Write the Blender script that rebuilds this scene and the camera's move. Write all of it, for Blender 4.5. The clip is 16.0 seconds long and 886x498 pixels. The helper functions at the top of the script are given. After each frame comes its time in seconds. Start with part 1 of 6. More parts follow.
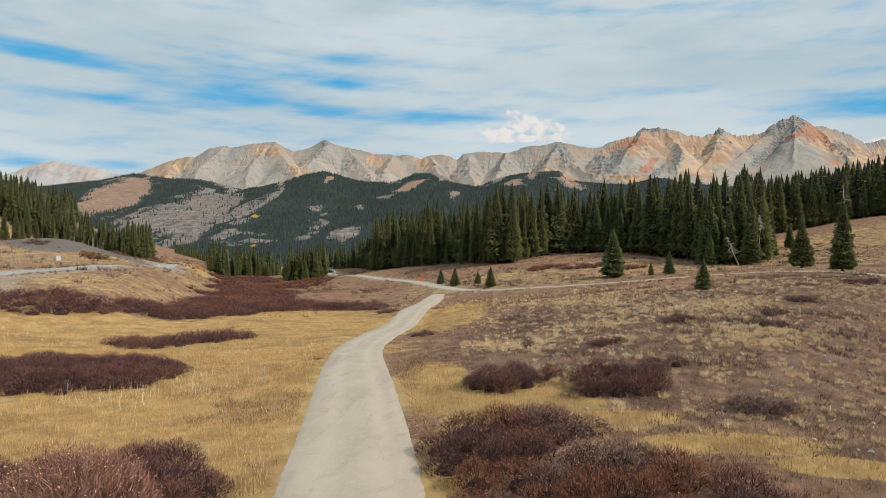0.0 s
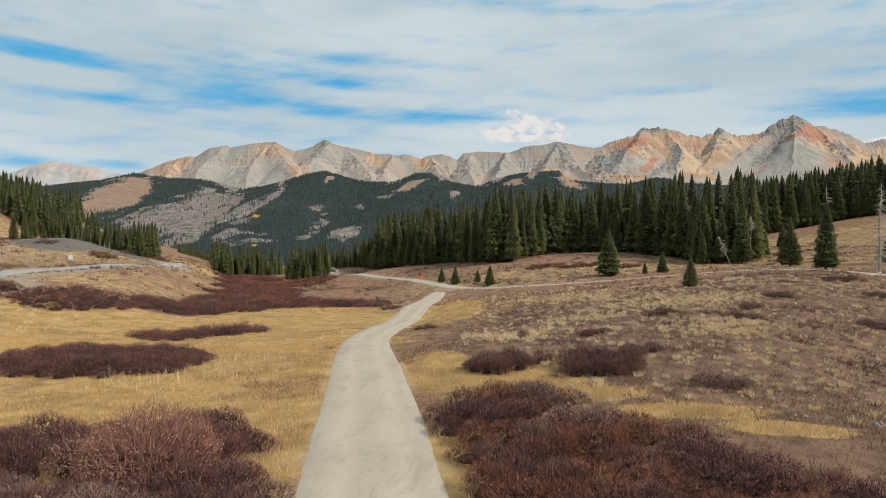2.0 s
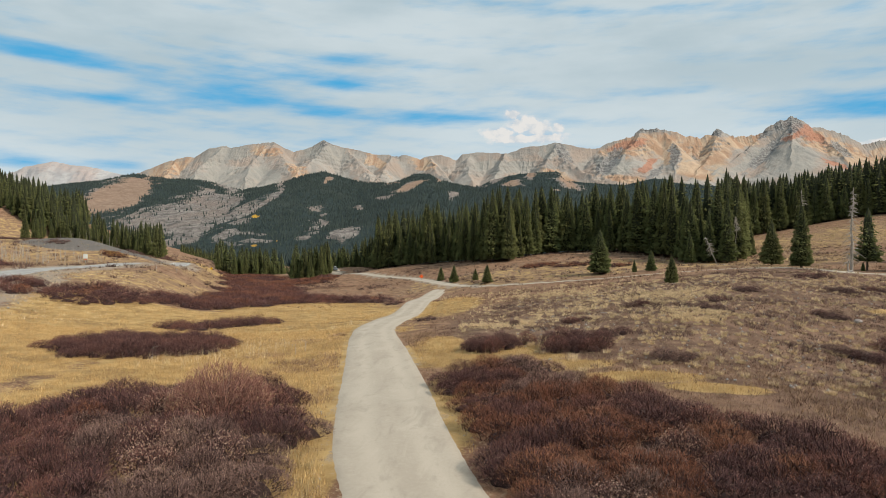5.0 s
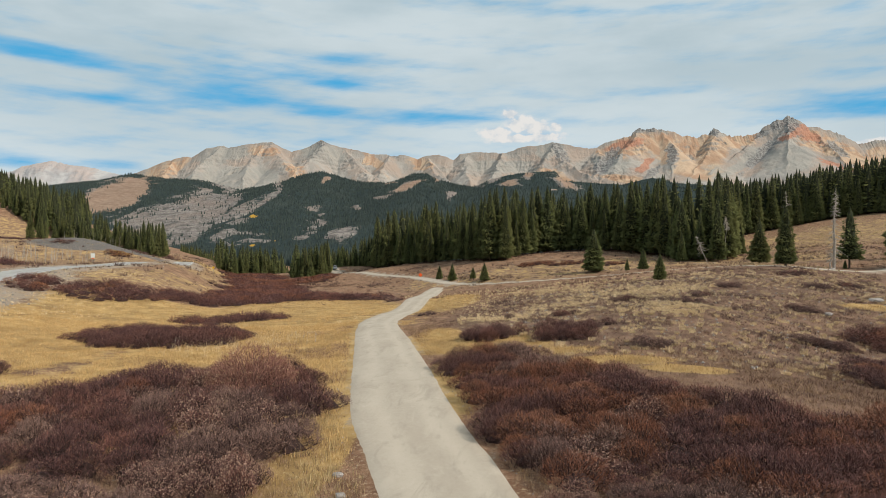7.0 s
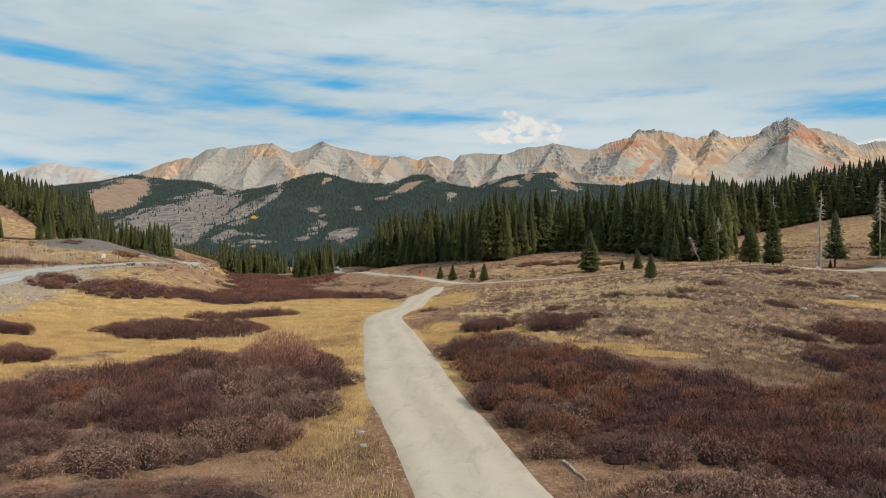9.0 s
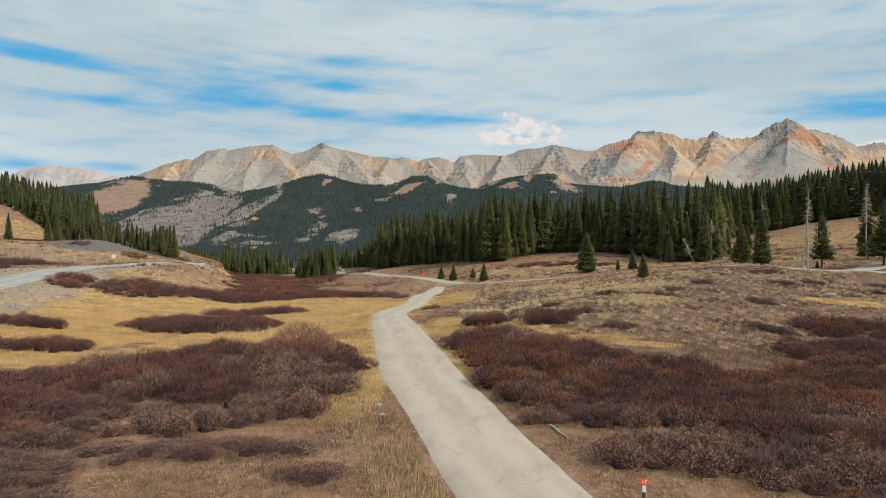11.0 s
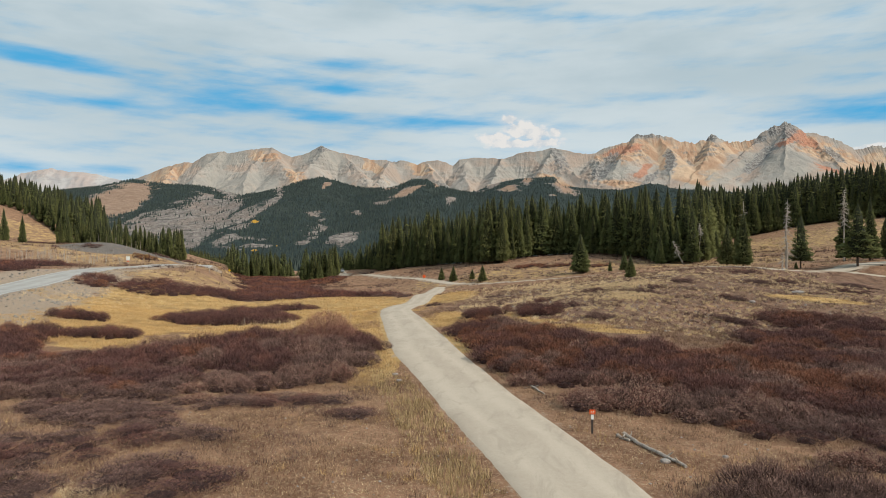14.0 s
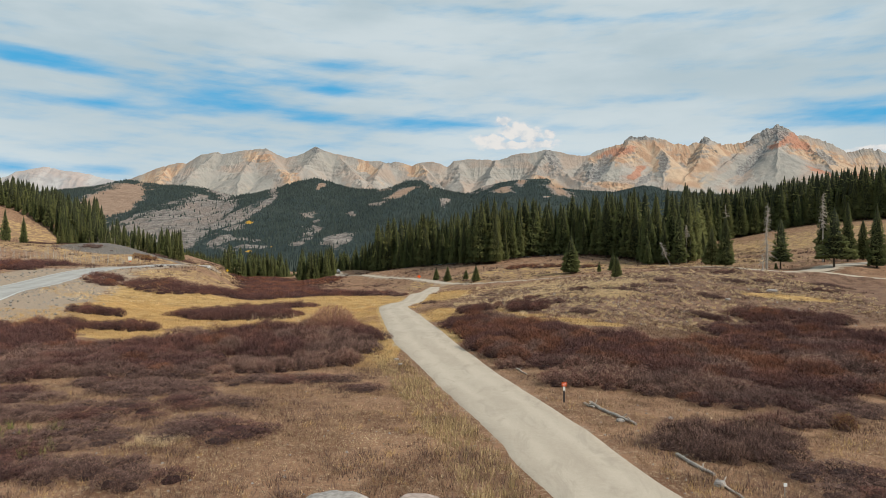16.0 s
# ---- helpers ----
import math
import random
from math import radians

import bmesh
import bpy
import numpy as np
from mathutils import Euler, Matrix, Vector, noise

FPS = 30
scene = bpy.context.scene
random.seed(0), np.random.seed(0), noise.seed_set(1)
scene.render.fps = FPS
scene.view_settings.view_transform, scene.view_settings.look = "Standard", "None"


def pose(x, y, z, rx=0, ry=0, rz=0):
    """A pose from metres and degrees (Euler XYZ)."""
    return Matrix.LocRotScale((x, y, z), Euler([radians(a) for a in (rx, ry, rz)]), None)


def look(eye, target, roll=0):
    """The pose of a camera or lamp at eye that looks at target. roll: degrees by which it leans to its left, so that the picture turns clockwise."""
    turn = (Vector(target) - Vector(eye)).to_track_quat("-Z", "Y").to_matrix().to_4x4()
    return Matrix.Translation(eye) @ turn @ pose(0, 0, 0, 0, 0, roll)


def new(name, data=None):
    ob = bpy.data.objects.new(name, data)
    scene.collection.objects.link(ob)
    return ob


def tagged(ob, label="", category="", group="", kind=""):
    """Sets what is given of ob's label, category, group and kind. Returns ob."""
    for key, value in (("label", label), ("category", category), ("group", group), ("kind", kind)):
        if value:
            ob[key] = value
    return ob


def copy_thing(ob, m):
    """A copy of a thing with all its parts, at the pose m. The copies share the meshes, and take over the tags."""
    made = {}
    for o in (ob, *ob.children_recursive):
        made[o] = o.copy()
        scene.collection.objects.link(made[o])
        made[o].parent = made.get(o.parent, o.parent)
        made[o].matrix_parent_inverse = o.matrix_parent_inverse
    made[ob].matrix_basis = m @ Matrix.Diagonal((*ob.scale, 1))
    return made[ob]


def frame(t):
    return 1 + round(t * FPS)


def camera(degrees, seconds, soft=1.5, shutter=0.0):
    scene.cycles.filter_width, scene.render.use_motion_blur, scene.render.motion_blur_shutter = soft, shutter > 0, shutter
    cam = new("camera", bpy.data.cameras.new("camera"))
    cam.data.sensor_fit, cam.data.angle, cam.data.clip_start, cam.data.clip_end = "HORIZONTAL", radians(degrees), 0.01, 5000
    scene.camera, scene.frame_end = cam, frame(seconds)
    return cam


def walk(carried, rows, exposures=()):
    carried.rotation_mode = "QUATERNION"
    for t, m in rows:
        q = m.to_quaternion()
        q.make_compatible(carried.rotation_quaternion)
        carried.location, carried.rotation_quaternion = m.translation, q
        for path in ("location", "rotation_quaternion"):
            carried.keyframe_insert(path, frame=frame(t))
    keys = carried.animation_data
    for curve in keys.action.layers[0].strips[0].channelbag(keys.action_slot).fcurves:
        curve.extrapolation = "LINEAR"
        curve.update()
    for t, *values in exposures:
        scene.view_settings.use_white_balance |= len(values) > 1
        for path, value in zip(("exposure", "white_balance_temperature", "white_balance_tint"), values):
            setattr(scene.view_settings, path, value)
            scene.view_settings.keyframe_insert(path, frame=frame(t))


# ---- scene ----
cam = camera(69.5, 16.0, soft=0.8)
PATH = [
    (0, (-0.744, -2.442, 8.204), (-0.907, -0.449, 8.174), 0.0),
    (0.5, (-0.67, -3.633, 8.193), (-0.832, -1.639, 8.162), 0.0),
    (1, (-0.619, -4.95, 8.182), (-0.782, -2.957, 8.151), 0.0),
    (1.5, (-0.581, -6.229, 8.182), (-0.743, -4.236, 8.15), -0.0),
    (2, (-0.535, -7.526, 8.185), (-0.698, -5.533, 8.154), 0.0),
    (2.5, (-0.485, -8.805, 8.211), (-0.647, -6.812, 8.18), -0.0),
    (3, (-0.393, -10.098, 8.188), (-0.556, -8.105, 8.158), -0.1),
    (3.5, (-0.265, -11.418, 8.173), (-0.43, -9.425, 8.143), -0.1),
    (4, (-0.184, -12.715, 8.142), (-0.347, -10.722, 8.113), -0.0),
    (6.5, (0.09, -18.746, 7.945), (-0.064, -16.752, 7.916), 0.0),
    (7, (0.118, -20.052, 7.961), (-0.034, -18.058, 7.931), -0.0),
    (7.5, (0.185, -21.426, 7.933), (0.031, -19.432, 7.903), -0.0),
    (8, (0.277, -22.784, 7.915), (0.122, -20.79, 7.886), -0.1),
    (8.5, (0.329, -24.061, 7.865), (0.175, -22.067, 7.837), -0.0),
    (9, (0.377, -25.384, 7.848), (0.224, -23.39, 7.821), -0.0),
    (11.5, (0.432, -32.001, 7.826), (0.28, -30.007, 7.805), 0.0),
    (12, (0.435, -33.394, 7.794), (0.284, -31.4, 7.775), 0.0),
    (12.5, (0.493, -34.861, 7.763), (0.343, -32.867, 7.744), 0.1),
    (13, (0.554, -36.366, 7.763), (0.403, -34.372, 7.745), 0.0),
    (13.5, (0.653, -37.862, 7.7), (0.503, -35.868, 7.684), 0.0),
    (14, (0.739, -39.356, 7.713), (0.589, -37.361, 7.699), 0.0),
    (14.5, (0.81, -40.858, 7.701), (0.66, -38.864, 7.688), 0.0),
    (15, (0.92, -42.323, 7.689), (0.773, -40.329, 7.678), 0.0),
    (15.5, (0.994, -43.814, 7.654), (0.858, -41.818, 7.644), 0.1),
    (16, (1.045, -45.175, 7.633), (0.913, -43.179, 7.623), 0.1),
]
walk(cam, [(t, look(eye, target, roll)) for t, eye, target, roll in PATH])

# ---- world and light ----
SUN_AZ, SUN_EL = radians(116), radians(38)     # clockwise from +y (straight ahead), and height
world = bpy.data.worlds.new("sky")
scene.world = world
world.use_nodes = True
WT = world.node_tree
WT.nodes.clear()


def wmath(op, a, b=None, clamp=False):
    n = WT.nodes.new("ShaderNodeMath")
    n.operation = op
    n.use_clamp = clamp
    for i, v in enumerate((a, b)):
        if v is None:
            continue
        if isinstance(v, (int, float)):
            n.inputs[i].default_value = v
        else:
            WT.links.new(v, n.inputs[i])
    return n.outputs[0]


def wramp(value, lo, hi):
    n = WT.nodes.new("ShaderNodeMapRange")
    n.interpolation_type = "SMOOTHSTEP"
    WT.links.new(value, n.inputs[0])
    n.inputs[1].default_value, n.inputs[2].default_value = lo, hi
    return n.outputs[0]


def wmix(fac, a, b):
    n = WT.nodes.new("ShaderNodeMix")
    n.data_type = "RGBA"
    if isinstance(fac, (int, float)):
        n.inputs[0].default_value = fac
    else:
        WT.links.new(fac, n.inputs[0])
    for i, v in ((6, a), (7, b)):
        if isinstance(v, tuple):
            n.inputs[i].default_value = (*v, 1)
        else:
            WT.links.new(v, n.inputs[i])
    return n.outputs[2]


def wnoise(az, el, sx, sy, scale, detail, seed):
    c = WT.nodes.new("ShaderNodeCombineXYZ")
    WT.links.new(wmath("MULTIPLY", az, sx), c.inputs[0])
    WT.links.new(wmath("MULTIPLY", el, sy), c.inputs[1])
    c.inputs[2].default_value = seed
    n = WT.nodes.new("ShaderNodeTexNoise")
    n.inputs["Scale"].default_value, n.inputs["Detail"].default_value = scale, detail
    n.inputs["Roughness"].default_value = 0.55
    WT.links.new(c.outputs[0], n.inputs["Vector"])
    return n.outputs["Fac"]


def wspot(az, el, a0, e0, wa, we):
    """A soft oval of the sky round the bearing a0 and the height e0, in radians."""
    a = wmath("DIVIDE", wmath("SUBTRACT", az, a0), wa)
    e = wmath("DIVIDE", wmath("SUBTRACT", el, e0), we)
    d = wmath("ADD", wmath("MULTIPLY", a, a), wmath("MULTIPLY", e, e))
    return wmath("EXPONENT", wmath("MULTIPLY", d, -1.0))


tc = WT.nodes.new("ShaderNodeTexCoord")
sep = WT.nodes.new("ShaderNodeSeparateXYZ")
WT.links.new(tc.outputs["Generated"], sep.inputs[0])
AZ = wmath("ARCTAN2", sep.outputs[0], sep.outputs[1])
EL = wmath("ARCSINE", sep.outputs[2])
sky = WT.nodes.new("ShaderNodeTexSky")
sky.sky_type, sky.sun_disc = "NISHITA", False
sky.sun_elevation, sky.sun_rotation = SUN_EL, SUN_AZ
sky.altitude, sky.air_density, sky.dust_density, sky.ozone_density = 3000, 1.0, 0.4, 1.5
streaks = wnoise(AZ, wmath("ADD", EL, wmath("MULTIPLY", AZ, 0.06)), 1.0, 8.5, 4.2, 9, 3.7)
fine = wnoise(AZ, wmath("SUBTRACT", EL, wmath("MULTIPLY", AZ, 0.10)), 1.0, 4.5, 12.0, 8, 8.1)
broad = wmath("ADD", wmath("MULTIPLY", streaks, 0.62), wmath("MULTIPLY", fine, 0.38))
gaps = wmath("MULTIPLY", wspot(AZ, EL, -0.66, 0.246, 0.11, 0.012), 0.24)
for a0, e0, wa, we, k in ((-0.587, 0.236, 0.07, 0.010, 0.20), (-0.246, 0.273, 0.06, 0.009, 0.20), (-0.40, 0.235, 0.13, 0.030, 0.17), (-0.36, 0.206, 0.11, 0.016, 0.16), (-0.567, 0.192, 0.13, 0.009, 0.17), (-0.133, 0.187, 0.14, 0.014, 0.27),
                          (-0.272, 0.196, 0.06, 0.010, 0.18), (-0.238, 0.234, 0.045, 0.010, 0.18), (0.50, 0.176, 0.13, 0.018, 0.32), (0.60, 0.16, 0.10, 0.020, 0.15), (-0.671, 0.101, 0.06, 0.014, 0.20), (-0.546, 0.105, 0.045, 0.008, 0.16), (0.12, 0.179, 0.04, 0.008, 0.12)):
    gaps = wmath("ADD", gaps, wmath("MULTIPLY", wspot(AZ, EL, a0, e0, wa, we), k))
cover = wramp(wmath("SUBTRACT", broad, wmath("MULTIPLY", gaps, 1.05)), 0.13, 0.53)
puffs = wnoise(AZ, EL, 1.0, 1.2, 58.0, 6, 2.2)
heap = wspot(AZ, EL, 0.028, 0.192, 0.018, 0.011)
for a0, e0, wa, we in ((0.047, 0.177, 0.034, 0.016), (0.007, 0.164, 0.032, 0.011), (0.068, 0.17, 0.03, 0.015), (0.098, 0.172, 0.012, 0.01), (0.077, 0.156, 0.039, 0.01), (0.029, 0.155, 0.044, 0.009), (0.53, 0.126, 0.04, 0.006)):
    heap = wmath("MAXIMUM", heap, wspot(AZ, EL, a0, e0, wa, we))
heap = wramp(wmath("ADD", heap, wmath("MULTIPLY", wmath("SUBTRACT", puffs, 0.5), 1.2)), 0.36, 0.74)
tone = wnoise(AZ, EL, 1.0, 3.4, 2.3, 6, 5.5)
cloud = wmix(wramp(tone, 0.33, 0.66), (4.2, 5.30, 5.85), (5.9, 6.75, 7.10))
cloud = wmix(wmath("MULTIPLY", wramp(EL, 0.32, 0.10), 0.55), cloud, (6.2, 7.1, 7.5))
cloud = wmix(heap, cloud, wmix(wramp(puffs, 0.36, 0.58), (6.2, 6.6, 6.9), (7.9, 7.75, 7.5)))
blue = wmix(0.93, sky.outputs[0], (0.75, 4.1, 7.2))
shown = wmix(wmath("MAXIMUM", cover, heap), blue, cloud)
bg = WT.nodes.new("ShaderNodeBackground")
bg.inputs["Strength"].default_value = 0.10
WT.links.new(shown, bg.inputs["Color"])
out = WT.nodes.new("ShaderNodeOutputWorld")
WT.links.new(bg.outputs[0], out.inputs["Surface"])

sun = new("sun", bpy.data.lights.new("sun", "SUN"))
sun.data.energy, sun.data.angle, sun.data.color = 3.6, radians(1.0), (1.0, 0.92, 0.80)
toward = Vector((math.sin(SUN_AZ) * math.cos(SUN_EL), math.cos(SUN_AZ) * math.cos(SUN_EL), math.sin(SUN_EL)))
sun.matrix_world = look(toward * 300, (0, 0, 0))
scene.view_settings.exposure = 0.0


# ---- materials ----
class Mat:
    """A small builder for node materials."""

    def __init__(self, name, rough=0.9, spec=0.2):
        self.m = bpy.data.materials.new(name)
        self.m.use_nodes = True
        self.t = self.m.node_tree
        self.b = self.t.nodes["Principled BSDF"]
        self.b.inputs["Roughness"].default_value = rough
        self.b.inputs["Specular IOR Level"].default_value = spec
        self.c = self.t.nodes.new("ShaderNodeTexCoord").outputs["Object"]

    def put(self, socket, v):
        if isinstance(v, (int, float)):
            socket.default_value = v
        elif isinstance(v, tuple):
            socket.default_value = (*v, 1) if len(v) == 3 and socket.type == "RGBA" else v
        else:
            self.t.links.new(v, socket)

    def noise(self, scale, detail=4, rough=0.55, stretch=None, warp=0.0, co=None):
        v = co or self.c
        if stretch:
            n = self.t.nodes.new("ShaderNodeMapping")
            n.inputs["Scale"].default_value = stretch
            self.t.links.new(v, n.inputs["Vector"])
            v = n.outputs[0]
        n = self.t.nodes.new("ShaderNodeTexNoise")
        n.inputs["Scale"].default_value, n.inputs["Detail"].default_value = scale, detail
        n.inputs["Roughness"].default_value, n.inputs["Distortion"].default_value = rough, warp
        self.t.links.new(v, n.inputs["Vector"])
        return n.outputs["Fac"]

    def spots(self, scale, lo, hi):
        n = self.t.nodes.new("ShaderNodeTexVoronoi")
        n.inputs["Scale"].default_value = scale
        self.t.links.new(self.c, n.inputs["Vector"])
        return self.ramp(n.outputs["Distance"], lo, hi)

    def ramp(self, v, lo, hi):
        n = self.t.nodes.new("ShaderNodeMapRange")
        n.interpolation_type = "SMOOTHSTEP"
        self.put(n.inputs[0], v)
        n.inputs[1].default_value, n.inputs[2].default_value = lo, hi
        return n.outputs[0]

    def math(self, op, a, b=0.0):
        n = self.t.nodes.new("ShaderNodeMath")
        n.operation = op
        self.put(n.inputs[0], a)
        self.put(n.inputs[1], b)
        return n.outputs[0]

    def mix(self, fac, a, b):
        n = self.t.nodes.new("ShaderNodeMix")
        n.data_type = "RGBA"
        self.put(n.inputs[0], fac)
        self.put(n.inputs[6], a)
        self.put(n.inputs[7], b)
        return n.outputs[2]

    def attr(self, name):
        n = self.t.nodes.new("ShaderNodeAttribute")
        n.attribute_name = name
        return n.outputs["Fac"]

    def xyz(self, axis):
        n = self.t.nodes.new("ShaderNodeSeparateXYZ")
        self.t.links.new(self.c, n.inputs[0])
        return n.outputs[axis]

    def island(self):
        return self.t.nodes.new("ShaderNodeNewGeometry").outputs["Random Per Island"]

    def each(self):
        return self.t.nodes.new("ShaderNodeObjectInfo").outputs["Random"]

    def done(self, colour, bump=None, strength=0.4, distance=0.05):
        self.put(self.b.inputs["Base Color"], colour)
        if bump is not None:
            n = self.t.nodes.new("ShaderNodeBump")
            n.inputs["Strength"].default_value, n.inputs["Distance"].default_value = strength, distance
            self.t.links.new(bump, n.inputs["Height"])
            self.t.links.new(n.outputs[0], self.b.inputs["Normal"])
        return self.m


def plain(name, colour, rough=0.7, vary=0.25, scale=6.0):
    k = Mat(name, rough)
    n = k.noise(scale, 5)
    dark = tuple(c * (1 - vary) for c in colour)
    return k.done(k.mix(k.ramp(n, 0.35, 0.65), dark, colour), n, 0.2, 0.01)


def ground_material():
    k = Mat("dry_ground", 0.95, 0.1)
    big, mid, small = k.noise(0.05, 5), k.noise(0.45, 5, 0.6), k.noise(5.0, 5, 0.65)
    tiny = k.noise(28.0, 3, 0.6)
    brown = k.mix(k.ramp(mid, 0.38, 0.64), (0.190, 0.100, 0.060), (0.335, 0.190, 0.116))
    brown = k.mix(k.math("MULTIPLY", k.ramp(k.noise(8.0, 4, 0.7), 0.54, 0.63), 0.55), brown, (0.075, 0.042, 0.029))
    brown = k.mix(k.ramp(small, 0.50, 0.72), brown, (0.43, 0.305, 0.195))
    brown = k.mix(k.math("MULTIPLY", k.ramp(tiny, 0.58, 0.70), 0.8), brown, (0.42, 0.33, 0.225))
    stony = k.mix(k.ramp(mid, 0.38, 0.64), (0.120, 0.068, 0.045), (0.235, 0.138, 0.092))
    stony = k.mix(k.math("MULTIPLY", k.ramp(tiny, 0.54, 0.66), 0.7), stony, (0.36, 0.26, 0.20))
    stony = k.mix(k.math("MULTIPLY", k.ramp(small, 0.52, 0.64), 0.6), stony, (0.075, 0.045, 0.036))
    brown = k.mix(k.ramp(k.attr("knoll"), 0.2, 0.8), brown, stony)
    yellow = k.mix(k.ramp(mid, 0.3, 0.7), (0.320, 0.198, 0.080), (0.560, 0.372, 0.160))
    yellow = k.mix(k.math("MULTIPLY", k.ramp(small, 0.5, 0.8), 0.6), yellow, (0.62, 0.46, 0.23))
    yellow = k.mix(k.math("MULTIPLY", k.ramp(big, 0.45, 0.65), 0.5), yellow, (0.30, 0.19, 0.085))
    yellow = k.mix(k.math("MULTIPLY", k.ramp(k.noise(0.16, 5, 0.65, None, 0.6), 0.50, 0.66), 0.60), yellow, (0.215, 0.130, 0.062))
    pale = k.mix(k.ramp(small, 0.35, 0.7), (0.205, 0.126, 0.086), (0.355, 0.236, 0.162))
    gravel = k.mix(k.ramp(tiny, 0.35, 0.65), (0.25, 0.190, 0.140), (0.42, 0.33, 0.25))
    wob = k.math("ADD", k.math("MULTIPLY", k.math("SUBTRACT", mid, 0.5), 0.9), k.math("MULTIPLY", k.math("SUBTRACT", small, 0.5), 0.7))
    g = k.ramp(k.math("ADD", k.attr("meadow"), wob), 0.35, 0.65)
    b = k.ramp(k.math("ADD", k.attr("bank"), wob), 0.35, 0.65)
    v = k.ramp(k.math("ADD", k.attr("verge"), wob), 0.35, 0.65)
    c = k.mix(v, k.mix(g, k.mix(b, brown, pale), yellow), gravel)
    c = k.mix(k.ramp(k.math("ADD", k.attr("spoil"), wob), 0.4, 0.7), c, k.mix(k.ramp(small, 0.35, 0.65), (0.105, 0.092, 0.084), (0.21, 0.185, 0.165)))
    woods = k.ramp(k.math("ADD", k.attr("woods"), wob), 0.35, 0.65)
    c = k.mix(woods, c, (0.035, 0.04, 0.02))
    return k.done(c, k.math("ADD", small, k.math("MULTIPLY", tiny, 0.5)), 0.8, 0.12)


def gravel_material(name, dark, light):
    k = Mat(name, 0.92, 0.15)
    a, b, c = k.noise(0.16, 4), k.noise(5.0, 6, 0.65), k.noise(45.0, 3, 0.7)
    col = k.mix(k.ramp(k.math("ADD", k.math("MULTIPLY", a, 0.6), k.math("MULTIPLY", b, 0.4)), 0.32, 0.68), dark, light)
    u = k.math("ABSOLUTE", k.math("ADD", k.attr("across"), k.math("MULTIPLY", k.math("SUBTRACT", a, 0.5), 0.5)))
    rut = k.ramp(k.math("ABSOLUTE", k.math("SUBTRACT", u, 0.40)), 0.28, 0.0)
    col = k.mix(k.math("MULTIPLY", rut, 0.55), col, tuple(min(1, x * 1.12) for x in light))
    worn = k.noise(0.9, 6, 0.7, (1.0, 0.35, 1.0), 0.8)
    col = k.mix(k.math("MULTIPLY", k.ramp(worn, 0.50, 0.68), 0.45), col, tuple(x * 0.76 for x in dark))
    col = k.mix(k.math("MULTIPLY", k.ramp(worn, 0.46, 0.34), 0.35), col, tuple(min(1, x * 1.14) for x in light))
    col = k.mix(k.math("MULTIPLY", k.ramp(u, 0.80, 1.0), 0.45), col, tuple(x * 0.80 for x in dark))
    col = k.mix(k.math("MULTIPLY", k.ramp(c, 0.52, 0.70), 0.45), col, tuple(x * 0.70 for x in dark))
    return k.done(col, k.math("ADD", b, k.math("MULTIPLY", c, 0.3)), 0.35, 0.03)


